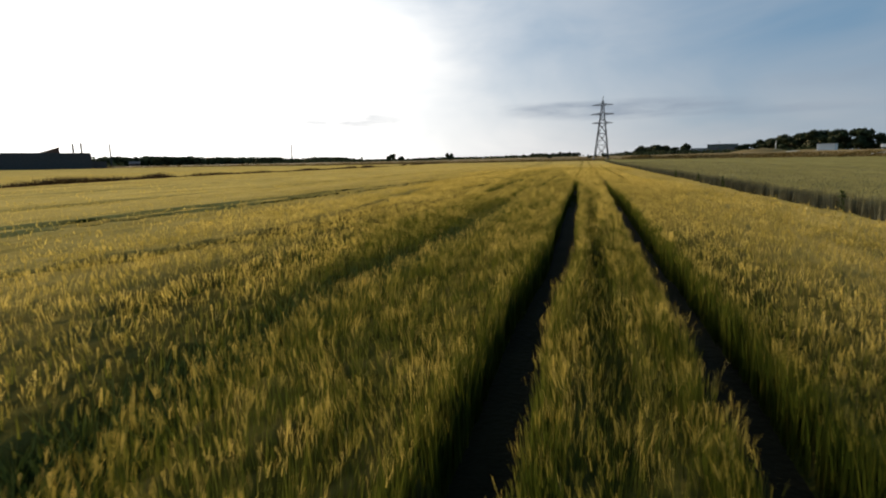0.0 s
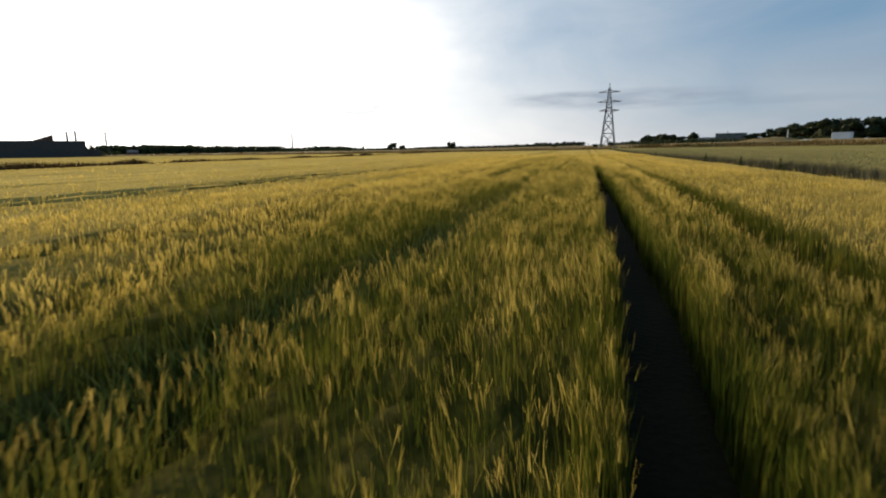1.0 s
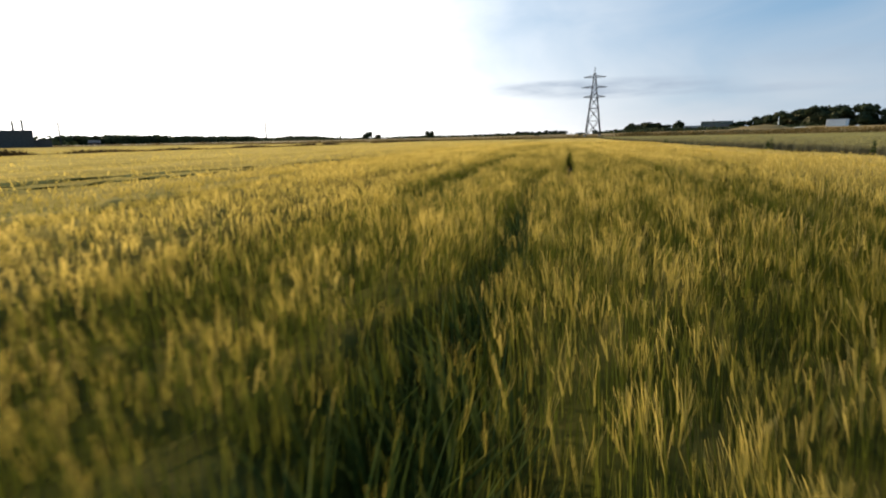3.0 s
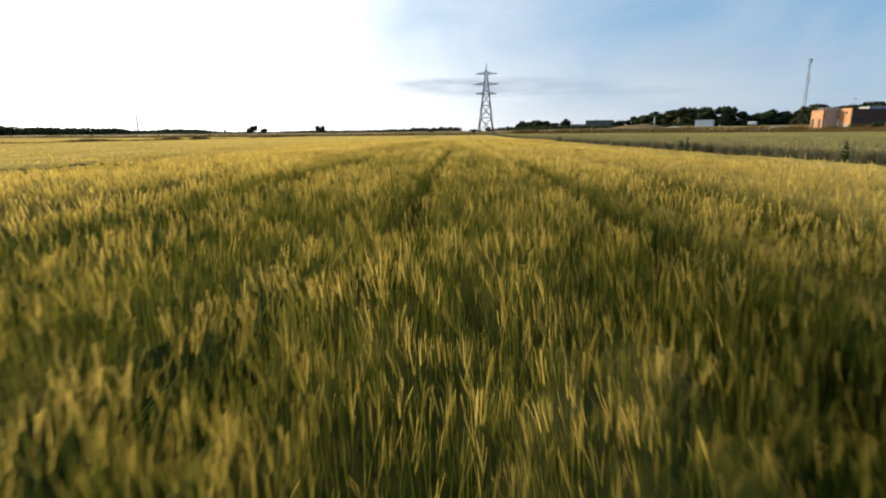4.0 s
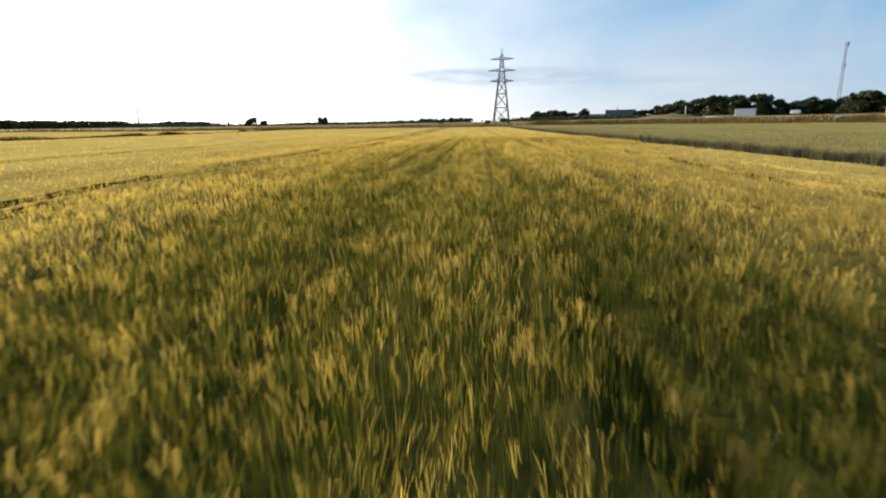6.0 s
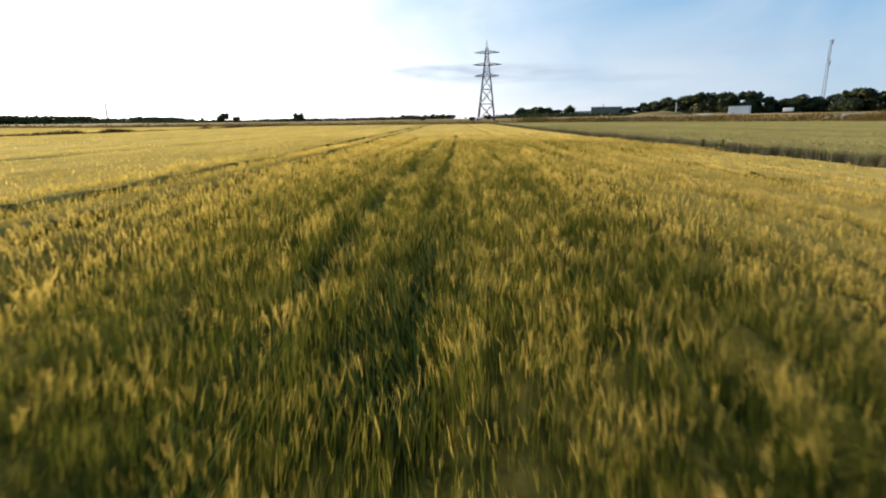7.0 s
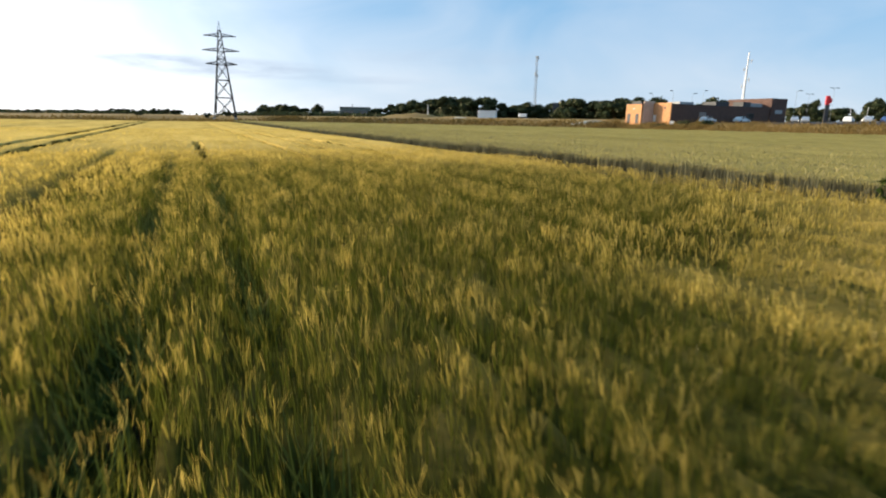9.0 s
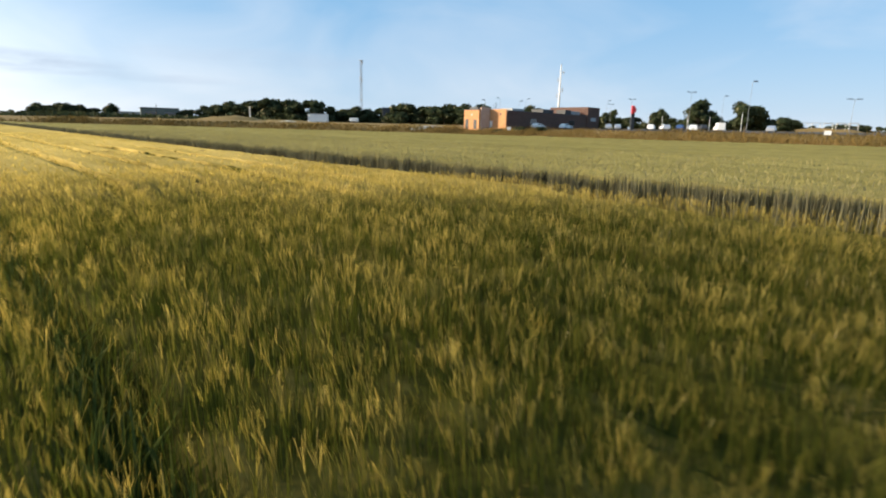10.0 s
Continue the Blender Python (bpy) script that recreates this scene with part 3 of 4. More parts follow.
# ---- rough grass along the field edges ----
def grass_strip(name, label, ax, ay, bx, by, wide, tall, count, blade, material=None):
    s, o = rng.random(count), rng.normal(0, wide / 2, count)
    d = math.hypot(bx - ax, by - ay)
    nx, ny = -(by - ay) / d, (bx - ax) / d
    x, y = ax + (bx - ax) * s + nx * o, ay + (by - ay) * s + ny * o
    h = tall * rng.uniform(0.45, 1.1, count) * (0.55 + 0.75 * vnoise(x / 5.0, y / 5.0, 51))
    co, tris, uv = stalks(x, y, land(x, y) - 0.05, h, 0.0, (blade, blade * 1.2, 0.0), 0.25, 0.5,
                          np.clip(vnoise(x / 6.0, y / 6.0, 52) * 0.7 + rng.uniform(0, 0.4, count), 0, 1))
    return tagged(raw_mesh(name, co, tris, uv, material or M_GRASS), label, "grass", kind="stuff")


grass_strip("rough_grass", "long dry grass on the verge beside the car park", 95, 20, 96, 176, 8, 1.0, 30000, 0.07)
grass_strip("rough_grass", "long dry grass on the verge beside the car park", 97, 170, 92, 196, 6, 1.5, 7000, 0.07)
grass_strip("rough_grass", "long dry grass at the corner of the wheat field", 92, 194, 22, 266, 8, 0.9, 9000, 0.16)
grass_strip("rough_grass", "dark rough grass along the end of the barley field", 30, 268, -150, 270, 7, 1.1, 12000, 0.22)
grass_strip("rough_grass", "dark rough grass along the end of the barley field", -150, 270, -320, 272, 8, 1.1, 6000, 0.35)
grass_strip("rough_grass", "rough grass along the side of the barley field", -302, 272, -302, 60, 8, 1.3, 6000, 0.35)

for ax, ay, bx, by in ((-50, 20, -53, 42), (-53, 42, -60.6, 72), (-60.6, 72, -64.5, 139), (-64.5, 139, -68, 262)):
    grass_strip("field_margin", "brown withered docks along a strip between the crops", ax, ay, bx, by, 1.1, 1.30, int(120 * (by - ay)), 0.10, M_DOCK)


# ---- trees ----
def tree_mesh(seed, height, wide, lobes, cards, card, trunk=0.22, flat=1.0, peak=0.8):
    """The trunk with limbs, and the crown: dark inner masses under many small leaf clumps."""
    r = np.random.default_rng(seed)
    bt = bmesh.new()
    add_bar(bt, (0, 0, -0.3), (0.1, 0, height * 0.45), 0.028 * height, 0.016 * height, 7)
    centres = []
    for i in range(lobes):
        a, q = r.uniform(0, 2 * math.pi), math.sqrt(r.uniform(0, 1)) * 0.36
        z = r.uniform(trunk + 0.12, 0.80) if i else 0.62
        z = 0.2 + 0.04 * i if 0 < i < 4 else min(z, peak)
        shrink = 1.0 - 0.75 * max(0.0, z - 0.5)
        c = Vector((math.cos(a) * q * wide * shrink, math.sin(a) * q * wide * shrink, z * height))
        s = r.uniform(0.20, 0.32)
        centres.append((c, s * wide * 0.72, s * height * 0.62 * flat))
        add_bar(bt, (0.05, 0, height * r.uniform(0.22, 0.42)), c, 0.011 * height, 0.004 * height, 5)
    bc = bmesh.new()
    for c, rx, rz in centres:
        v = bmesh.ops.create_icosphere(bc, subdivisions=2, radius=1.0)["verts"]
        for q in v:
            k = 0.80 + 0.30 * noise.noise(q.co * 1.9 + c)
            q.co = Vector((q.co.x * rx * k, q.co.y * rx * k, q.co.z * rz * k)) + c
    # leaf clumps: small bent cards all over the lobes
    pick = r.integers(0, len(centres), cards)
    dirs = r.normal(0, 1, (cards, 3))
    dirs /= np.linalg.norm(dirs, axis=1)[:, None]
    cen = np.array([[*c] for c, _, _ in centres])[pick]
    rad = np.array([[a, a, b] for _, a, b in centres])[pick]
    pos = cen + dirs * rad * r.uniform(0.82, 1.16, cards)[:, None]
    t1 = np.cross(dirs + r.normal(0, 0.7, (cards, 3)), r.normal(0, 1, (cards, 3)))
    t1 /= np.linalg.norm(t1, axis=1)[:, None]
    t2 = np.cross(t1, dirs + r.normal(0, 0.5, (cards, 3)))
    t2 /= np.linalg.norm(t2, axis=1)[:, None]
    size = card * r.uniform(0.5, 1.3, cards)[:, None]
    co = np.stack([pos - t1 * size, pos - t2 * size * 0.6, pos + t1 * size, pos + t2 * size * 0.7], 1).reshape(-1, 3)
    k = (np.arange(cards) * 4)[:, None]
    faces = np.concatenate([k + [[0, 1, 2]], k + [[0, 2, 3]]])
    uv = np.repeat(np.stack([r.random(cards), np.full(cards, 0.5)], -1), 4, 0)
    return bt, bc, (co, faces, uv)


def tree(name, seed, height, wide, lobes, cards, card, label, category="tree", group="", trunk=0.02, flat=1.0, peak=0.8):
    root = thing(name, (0, 0, -60), label, category, group)
    bt, bc, leaves = tree_mesh(seed, height, wide, lobes, cards, card, trunk, flat, peak)
    part("trunk", bt, M_BARK, root)
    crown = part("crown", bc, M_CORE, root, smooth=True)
    lv = raw_mesh("leaves", *leaves, M_LEAF)
    lv.parent = crown
    return root


def plant(proto, x, y, height=1.0, turn=0.0, wide=None, sink=0.0):
    w = height if wide is None else wide
    ob = copy_thing(proto, Matrix.Identity(4))
    ob.matrix_basis = pose(x, y, float(land(x, y)) - sink, 0, 0, turn) @ Matrix.Diagonal((w, w, height, 1))
    return ob


OAKS = [tree("tree", s, 12.0, 13.0, n, 1300, 0.60, "dark green broadleaf tree in the wood behind the fields", group="trees of the wood")
        for s, n in ((3, 11), (4, 9), (5, 13), (6, 10))]
SCRUB = [tree("bush", s, 5.0, 6.5, n, 420, 0.42, "dense dark bush standing on the field edge", "bush", trunk=0.0, peak=0.5, flat=1.5) for s, n in ((13, 6), (14, 7))]

wood = random.Random(5)


def tree_row(ax, ay, bx, by, count, tall0, tall1, spread=6.0, protos=None):
    for i in range(count):
        f = (i + wood.uniform(0.2, 0.8)) / count
        x, y = ax + (bx - ax) * f + wood.uniform(-spread, spread), ay + (by - ay) * f + wood.uniform(-spread, spread)
        h = 0.97 * (tall0 + (tall1 - tall0) * f) * wood.uniform(0.82, 1.1)
        plant(wood.choice(protos or OAKS), x, y, h / 12.0, wood.uniform(0, 360), h / 12.0 * wood.uniform(1.15, 1.5))


tree_row(41, 446, 64, 425, 15, 7.4, 7.2, 2)             # clump beyond the pylon
plant(OAKS[1], 69.7, 416.4, 0.66, 40, 0.66)
plant(OAKS[3], 34, 454, 0.32, 40, 0.5)
tree_row(116, 432, 134, 372, 12, 8.5, 13.0, 6)         # main wood
tree_row(128, 420, 140, 362, 10, 11.0, 13.0, 5)
plant(OAKS[2], 145.5, 350, 1.18, 20, 1.25)             # the tall dome
plant(OAKS[0], 139.5, 352, 0.95, 75, 1.1)
tree_row(103, 419, 116, 410, 5, 7.0, 8.5, 2)           # in front of the warehouse
plant(OAKS[3], 152, 346, 0.80, 140, 1.0)
tree_row(158, 350, 182, 332, 10, 8.6, 11.0, 4)
tree_row(176, 326, 190, 300, 8, 9.5, 10.5, 5)
tree_row(163, 298, 172, 262, 9, 11.0, 11.0, 4)
tree_row(176, 290, 215, 262, 8, 11.0, 11.5, 6)
tree_row(225, 285, 290, 250, 9, 10.5, 10.0, 8)
plant(OAKS[0], 212, 178, 1.05, 10, 1.0)                # behind the car park
plant(OAKS[2], 203, 176, 0.75, 100)
plant(OAKS[1], 178, 152, 0.78, 200, 0.85)
plant(OAKS[3], 184, 150, 0.70, 310, 0.8)
plant(OAKS[1], 222, 222, 0.80, 60, 0.6)
plant(OAKS[3], 226, 205, 0.72, 160, 0.6)
plant(OAKS[0], 216, 196, 0.78, 190, 0.6)
tree_row(205, 170, 240, 150, 5, 6.5, 7.0, 5)
tree_row(285, 160, 300, 118, 7, 5.0, 5.0, 6)
tree_row(235, 240, 262, 190, 9, 7.5, 7.5, 6)
tree_row(240, 205, 282, 130, 13, 6.2, 5.2, 4)
for x, y, h, w, t in ((-133.4, 369, 1.35, 1.0, 0), (-126.2, 371, 0.9, 0.75, 90), (-87.6, 358, 1.25, 1.0, 30),
                      (-68.5, 418, 0.5, 0.6, 30), (10.5, 300, 0.55, 0.5, 10), (3.4, 280, 0.42, 0.4, 200), (53, 360, 0.5, 0.8, 50),
                      (99, 176, 0.34, 0.55, 20), (97, 181, 0.3, 0.5, 120), (101, 171, 0.28, 0.5, 220), (-20, 335, 0.4, 0.6, 70)):
    plant(wood.choice(SCRUB), x, y, h, t, w)
tree_row(-54, 520, 0, 522, 16, 4.6, 5.2, 4)            # low clump on the skyline
for proto in OAKS + SCRUB:
    for o in list(proto.children_recursive) + [proto]:
        bpy.data.objects.remove(o)


def far_wood(name, label, ax, ay, bx, by, tall, count, card):
    """A wood so far off that only its edge shows: masses of leaf clumps."""
    s = rng.random(count)
    x, y = ax + (bx - ax) * s, ay + (by - ay) * s
    x, y = x + rng.normal(0, 8, count), y + rng.normal(0, 8, count)
    top = tall * (0.45 + 0.8 * vnoise(s * 24, s * 0, 61) * (0.6 + 0.8 * vnoise(s * 6, s * 0, 62)))
    z = land(x, y) - 0.5 + (top + 0.5) * rng.random(count) ** 0.75
    d = rng.normal(0, 1, (count, 3))
    d /= np.linalg.norm(d, axis=1)[:, None]
    t1 = np.cross(d, rng.normal(0, 1, (count, 3)))
    t1 /= np.linalg.norm(t1, axis=1)[:, None]
    t2 = np.cross(d, t1)
    pos, size = np.stack([x, y, z], -1), card * rng.uniform(0.5, 1.2, count)[:, None]
    co = np.stack([pos - t1 * size, pos - t2 * size * 0.7, pos + t1 * size, pos + t2 * size * 0.7], 1).reshape(-1, 3)
    k = (np.arange(count) * 4)[:, None]
    uv = np.repeat(np.stack([rng.random(count), np.full(count, 0.5)], -1), 4, 0)
    return tagged(raw_mesh(name, co, np.concatenate([k + [[0, 1, 2]], k + [[0, 2, 3]]]), uv, M_LEAF), label, "woodland", kind="stuff")


far_wood("far_wood", "low dark line of distant woodland", -470, 400, -320, 690, 7.6, 9000, 2.4)
far_wood("far_wood", "low dark line of distant woodland", -420, 300, -350, 330, 4.0, 1500, 1.6)
far_wood("far_hedge", "dark hedge on the skyline", -330, 500, -20, 470, 2.2, 5000, 1.2)
far_wood("far_hedge", "dark hedge below the wood", 20, 420, 120, 330, 2.0, 2500, 1.0)


# ---- the pylon ----
def pylon():
    top = 29.9
    root = thing("pylon", (8.79, 280.1, float(land(8.79, 280.1)) - 0.1), "grey steel lattice pylon with three pairs of crossarms", "pylon", turn=-8)
    # half width of the tower by height
    hs = [(0.0, 3.2), (6.5, 2.5), (12.0, 1.92), (16.7, 1.42), (18.5, 1.2), (20.8, 0.95), (23.0, 0.75), (25.2, 0.58), (27.4, 0.38)]

    def at(i, sx, sy):
        return Vector((sx * hs[i][1], sy * hs[i][1], hs[i][0]))

    corners = ((1, 1), (-1, 1), (-1, -1), (1, -1))
    for sx, sy in corners:
        b = bmesh.new()
        for i in range(len(hs) - 1):
            add_bar(b, at(i, sx, sy), at(i + 1, sx, sy), 0.21 - 0.011 * i)
        part("leg", b, M_STEEL, root)
    for k in range(4):
        (ax, ay), (bx, by) = corners[k], corners[(k + 1) % 4]
        b = bmesh.new()
        for i in range(len(hs) - 1):
            r = 0.10 if i < 3 else 0.08
            add_bar(b, at(i, ax, ay), at(i + 1, bx, by), r)
            add_bar(b, at(i, bx, by), at(i + 1, ax, ay), r)
            if i:
                add_bar(b, at(i, ax, ay), at(i, bx, by), r)
        part("bracing", b, M_STEEL, root)
    b = bmesh.new()
    for sx, sy in corners:
        add_bar(b, at(len(hs) - 1, sx, sy), (0, 0, top), 0.075, 0.05)
    part("peak", b, M_STEEL, root)
    for i, reach in ((3, 4.75), (5, 5.6), (7, 4.9)):
        z, w = hs[i]
        for s in (-1, 1):
            b = bmesh.new()
            tip = Vector((s * reach, 0, z + 0.25))
            for sy in (-1, 1):
                foot, head = Vector((s * w, sy * w, z)), Vector((s * w * 0.9, sy * w * 0.9, z + 0.95))
                add_bar(b, foot, tip, 0.10), add_bar(b, head, tip, 0.08)
                for f in (0.33, 0.66):
                    add_bar(b, foot.lerp(tip, f), head.lerp(tip, f), 0.05)
                    add_bar(b, foot.lerp(tip, f - 0.33), head.lerp(tip, f), 0.05)
            add_bar(b, (s * w, -w, z), (s * w, w, z), 0.07)
            part("crossarm", b, M_STEEL, root)
    for sx, sy in corners:
        part("footing", box(sx * 3.25 - 0.5, sx * 3.25 + 0.5, sy * 3.25 - 0.5, sy * 3.25 + 0.5, -0.4, 0.35, 0.04), M_CONCRETE, root)


M_CONCRETE = plain_material("concrete", (0.25, 0.24, 0.22), (0.38, 0.37, 0.34), 0.8, 0.9, bump=0.4)
M_BRICK_OR = plain_material("orange_brick", (0.42, 0.20, 0.09), (0.58, 0.30, 0.14), 1.2, 0.85, bump=0.3, fine=9.0)
M_BRICK_DK = plain_material("dark_brown_cladding", (0.070, 0.034, 0.025), (0.125, 0.064, 0.046), 0.9, 0.7, bump=0.3, fine=9.0)
M_DARK = plain_material("dark_grey_metal", (0.03, 0.032, 0.036), (0.06, 0.062, 0.068), 1.0, 0.5, 0.2)
M_GREYPANEL = plain_material("grey_panel", (0.30, 0.29, 0.29), (0.40, 0.39, 0.38), 0.6, 0.6)
M_WHITE = plain_material("white_paint", (0.66, 0.66, 0.65), (0.80, 0.80, 0.79), 0.5, 0.5, bump=0.1)
M_RED = plain_material("red_sign_paint", (0.52, 0.02, 0.03), (0.62, 0.04, 0.045), 1.0, 0.4, bump=0.05)
M_PEACH = plain_material("peach_render", (0.50, 0.33, 0.24), (0.60, 0.42, 0.32), 0.8, 0.85, bump=0.2)
# steel paled towards blue-grey: distance haze is put into its colour
M_MAST = plain_material("hazed_steel", (0.22, 0.24, 0.27), (0.30, 0.32, 0.35), 0.5, 0.7, 0.0, 0.1)
M_GLASS = plain_material("dark_window_glass", (0.02, 0.025, 0.03), (0.035, 0.04, 0.05), 0.5, 0.08, bump=0.02, spec=0.8)
M_TYRE = plain_material("tyre_rubber", (0.015, 0.015, 0.015), (0.03, 0.03, 0.03), 5.0, 0.9)
M_ASPHALT = plain_material("asphalt", (0.04, 0.04, 0.042), (0.065, 0.064, 0.062), 0.3, 0.9, bump=0.4, fine=20.0)
M_GRAVEL = plain_material("pale_gravel", (0.42, 0.38, 0.30), (0.58, 0.53, 0.43), 0.4, 0.95, bump=0.6, fine=6.0)
M_SILVER = plain_material("silver_car_paint", (0.45, 0.46, 0.48), (0.5, 0.51, 0.53), 1.0, 0.25, 0.6, 0.02)
M_BLUECAR = plain_material("blue_car_paint", (0.05, 0.09, 0.2), (0.06, 0.11, 0.24), 1.0, 0.25, 0.3, 0.02)
M_PALEROOF = plain_material("pale_roof_sheet", (0.36, 0.38, 0.40), (0.48, 0.50, 0.52), 0.3, 0.5)
pylon()


# ---- the restaurant building beside the car park ----
def building():
    x0, y0 = 102.0, 182.5
    z = float(land(x0 + 5, y0))
    root = thing("restaurant_building", (x0, y0, z), "flat-roofed low building, orange brick end walls and dark brown long wall", "building")
    body = part("main_block", box(0, 36.5, 0, 13.0, -0.5, 4.35, 0.03), M_BRICK_DK, root, "dark brown clad long wall")
    part("parapet", box(-0.08, 36.6, -0.08, 13.1, 4.353, 4.5, 0.02), M_DARK, body)
    part("end_wall", box(-0.35, -0.003, -0.05, 5.6, -0.5, 4.75, 0.03), M_BRICK_OR, root, "sunlit orange brick end wall")
    side = part("side_block", box(-4.0, -0.003, 5.6, 10.8, -0.5, 4.45, 0.03), M_BRICK_OR, root, "orange brick side block")
    part("coping", box(-4.08, 0.0, 5.52, 10.9, 4.453, 4.6, 0.02), M_DARK, side)
    part("stair_tower", box(-3.55, -0.004, 5.30, 5.597, -0.5, 5.15, 0.03), M_PEACH, root, "pale peach rendered panel")
    part("rear_block", box(36.503, 43.0, -0.25, 13.0, -0.5, 6.9, 0.03), M_BRICK_DK, root, "taller dark brown block with a slanting edge")
    part("roof_plant", box(19, 24, 3, 7, 4.503, 5.6, 0.05), M_DARK, root, "dark roof plant housing")
    part("roof_plant", box(7, 12, 4, 8, 4.503, 5.3, 0.05), M_GREYPANEL, root, "grey roof plant housing")
    part("roof_plant", box(31, 36, 2, 6, 4.503, 5.5, 0.05), M_GREYPANEL, root, "grey roof plant housing")
    part("roof_plant", box(-3, 0, 7, 10, 4.603, 5.2, 0.05), M_DARK, root)
    part("roof_plant", box(27.5, 30.5, 1.5, 4.5, 4.503, 5.7, 0.05), M_DARK, root, "dark roof plant housing")
    for y, h in ((6.4, 2.1), (9.2, 2.2)):
        d = part("door", box(-4.06, -4.003, y, y + 1.0, -0.2, h), M_DARK, root, "dark service door")
        part("handle", box(-4.12, -4.063, y + 0.82, y + 0.9, 0.95, 1.1), M_STEEL, d)
    part("wall_lamp", box(-4.2, -4.003, 7.9, 8.25, 3.2, 3.45), M_WHITE, root)
    for y in (1.5,):
        part("window", box(-0.41, -0.353, y, y + 0.5, 3.3, 3.8), M_GLASS, root)
    part("wall_sign", box(-0.47, -0.353, 4.3, 5.1, 0.2, 1.9, 0.02), M_WHITE, root, "small white sign")
    for x in (9.5, 27.5):
        w = part("window", box(x, x + 2.6, -0.06, -0.003, 0.6, 2.7), M_GLASS, root)
        part("frame", box(x - 0.08, x + 2.68, -0.05, -0.004, 2.703, 2.8), M_DARK, w)
    part("wall_sign", box(38.2, 41.2, -0.35, -0.253, 2.9, 3.9, 0.02), M_GREYPANEL, root, "dull grey sign panel")
    for x, y, h in ((6, 9, 2.3), (6.5, 9, 2.0), (5.6, 9.3, 1.7)):
        part("aerial", bar((x, y, 4.3), (x, y, 4.6 + h), 0.05), M_STEEL, root)


building()


M_SHED = plain_material("green_grey_sheet", (0.10, 0.115, 0.10), (0.15, 0.165, 0.145), 0.6, 0.7)


def house_block(name, x, y, w, d, h, turn, wall, roof, label, pitch=0.0, windows=3):
    z = float(land(x, y))
    root = thing(name, (x, y, z), label, "building", turn=turn)
    part("wall", box(-w / 2, w / 2, -d / 2, d / 2, -0.6, h, 0.04), wall, root)
    if pitch:
        b = bmesh.new()
        v = [b.verts.new(c) for c in ((-w / 2 - 0.3, -d / 2 - 0.3, h), (w / 2 + 0.3, -d / 2 - 0.3, h), (w / 2 + 0.3, d / 2 + 0.3, h), (-w / 2 - 0.3, d / 2 + 0.3, h),
                                      (-w / 2 - 0.3, 0, h + pitch), (w / 2 + 0.3, 0, h + pitch))]
        for f in ((0, 1, 5, 4), (2, 3, 4, 5), (0, 4, 3), (1, 2, 5), (3, 2, 1, 0)):
            b.faces.new([v[i] for i in f])
        part("roof", b, roof, root)
    else:
        part("roof", box(-w / 2 - 0.15, w / 2 + 0.15, -d / 2 - 0.15, d / 2 + 0.15, h + 0.003, h + 0.35, 0.03), roof, root)
    for i in range(windows):
        x0 = -w / 2 + w * (i + 0.5) / windows
        part("window", box(x0 - w * 0.14, x0 + w * 0.14, -d / 2 - 0.06, -d / 2 - 0.003, h * 0.35, h * 0.7), M_GLASS, root)
    return root


house_block("warehouse", 95.5, 426, 19, 12, 6.2, -14, M_SHED, M_DARK, "dull green flat-roofed warehouse among the trees", windows=2)
house_block("shed", 84.8, 446, 13, 8, 4.0, -10, M_GREYPANEL, M_GREYPANEL, "low grey shed between the trees", windows=2)
house_block("warehouse", 196, 322, 40, 14, 9.0, -38, M_DARK, M_PALEROOF, "long dark shed with a pale flat roof behind the trees")
for i, (px, py, w, h) in enumerate(((-418, 432, 9, 2.6),)):
    house_block("house", px, py, w, 8, h, 40 + 7 * i, M_BRICK_DK, M_DARK, "small house among the distant trees", pitch=2.2, windows=2)


# the big dark factory on the skyline
def factory():
    root = thing("factory", (-292, 250, float(land(-292, 250)) - 0.2), "large dark factory hall with a saw-tooth roof and two flues", "factory", turn=50)
    part("hall", box(-75, 0, -14, 14, -0.5, 10.0, 0.05), M_DARK, root)
    part("hall", box(0.003, 14.5, -14, 14, -0.5, 9.8, 0.05), M_DARK, root)
    part("annex", box(14.503, 22, -8, 12, -0.5, 5.0, 0.05), M_DARK, root, "lower dark annex")
    b = bmesh.new()
    v = [b.verts.new(c) for c in ((-9, -14, 10.003), (0, -14, 10.003), (0, -14, 13.0), (-9, 14, 10.003), (0, 14, 10.003), (0, 14, 13.0))]
    for f in ((0, 1, 2), (5, 4, 3), (0, 2, 5, 3), (1, 4, 5, 2), (0, 3, 4, 1)):
        b.faces.new([v[i] for i in f])
    part("saw_tooth_roof", b, M_BRICK_DK, root, "reddish saw-tooth roof light")
    for x, h in ((6.5, 14.0), (10.5, 14.4)):
        part("flue", bar((x, -6, 9.7), (x, -6, h + 1.0), 0.48, 0.45, 10), M_STEEL, root)
    part("loading_bay", box(-48, -34, -14.4, -14.003, 0, 1.6), M_MAST, root, "row of grey containers along the wall")


factory()


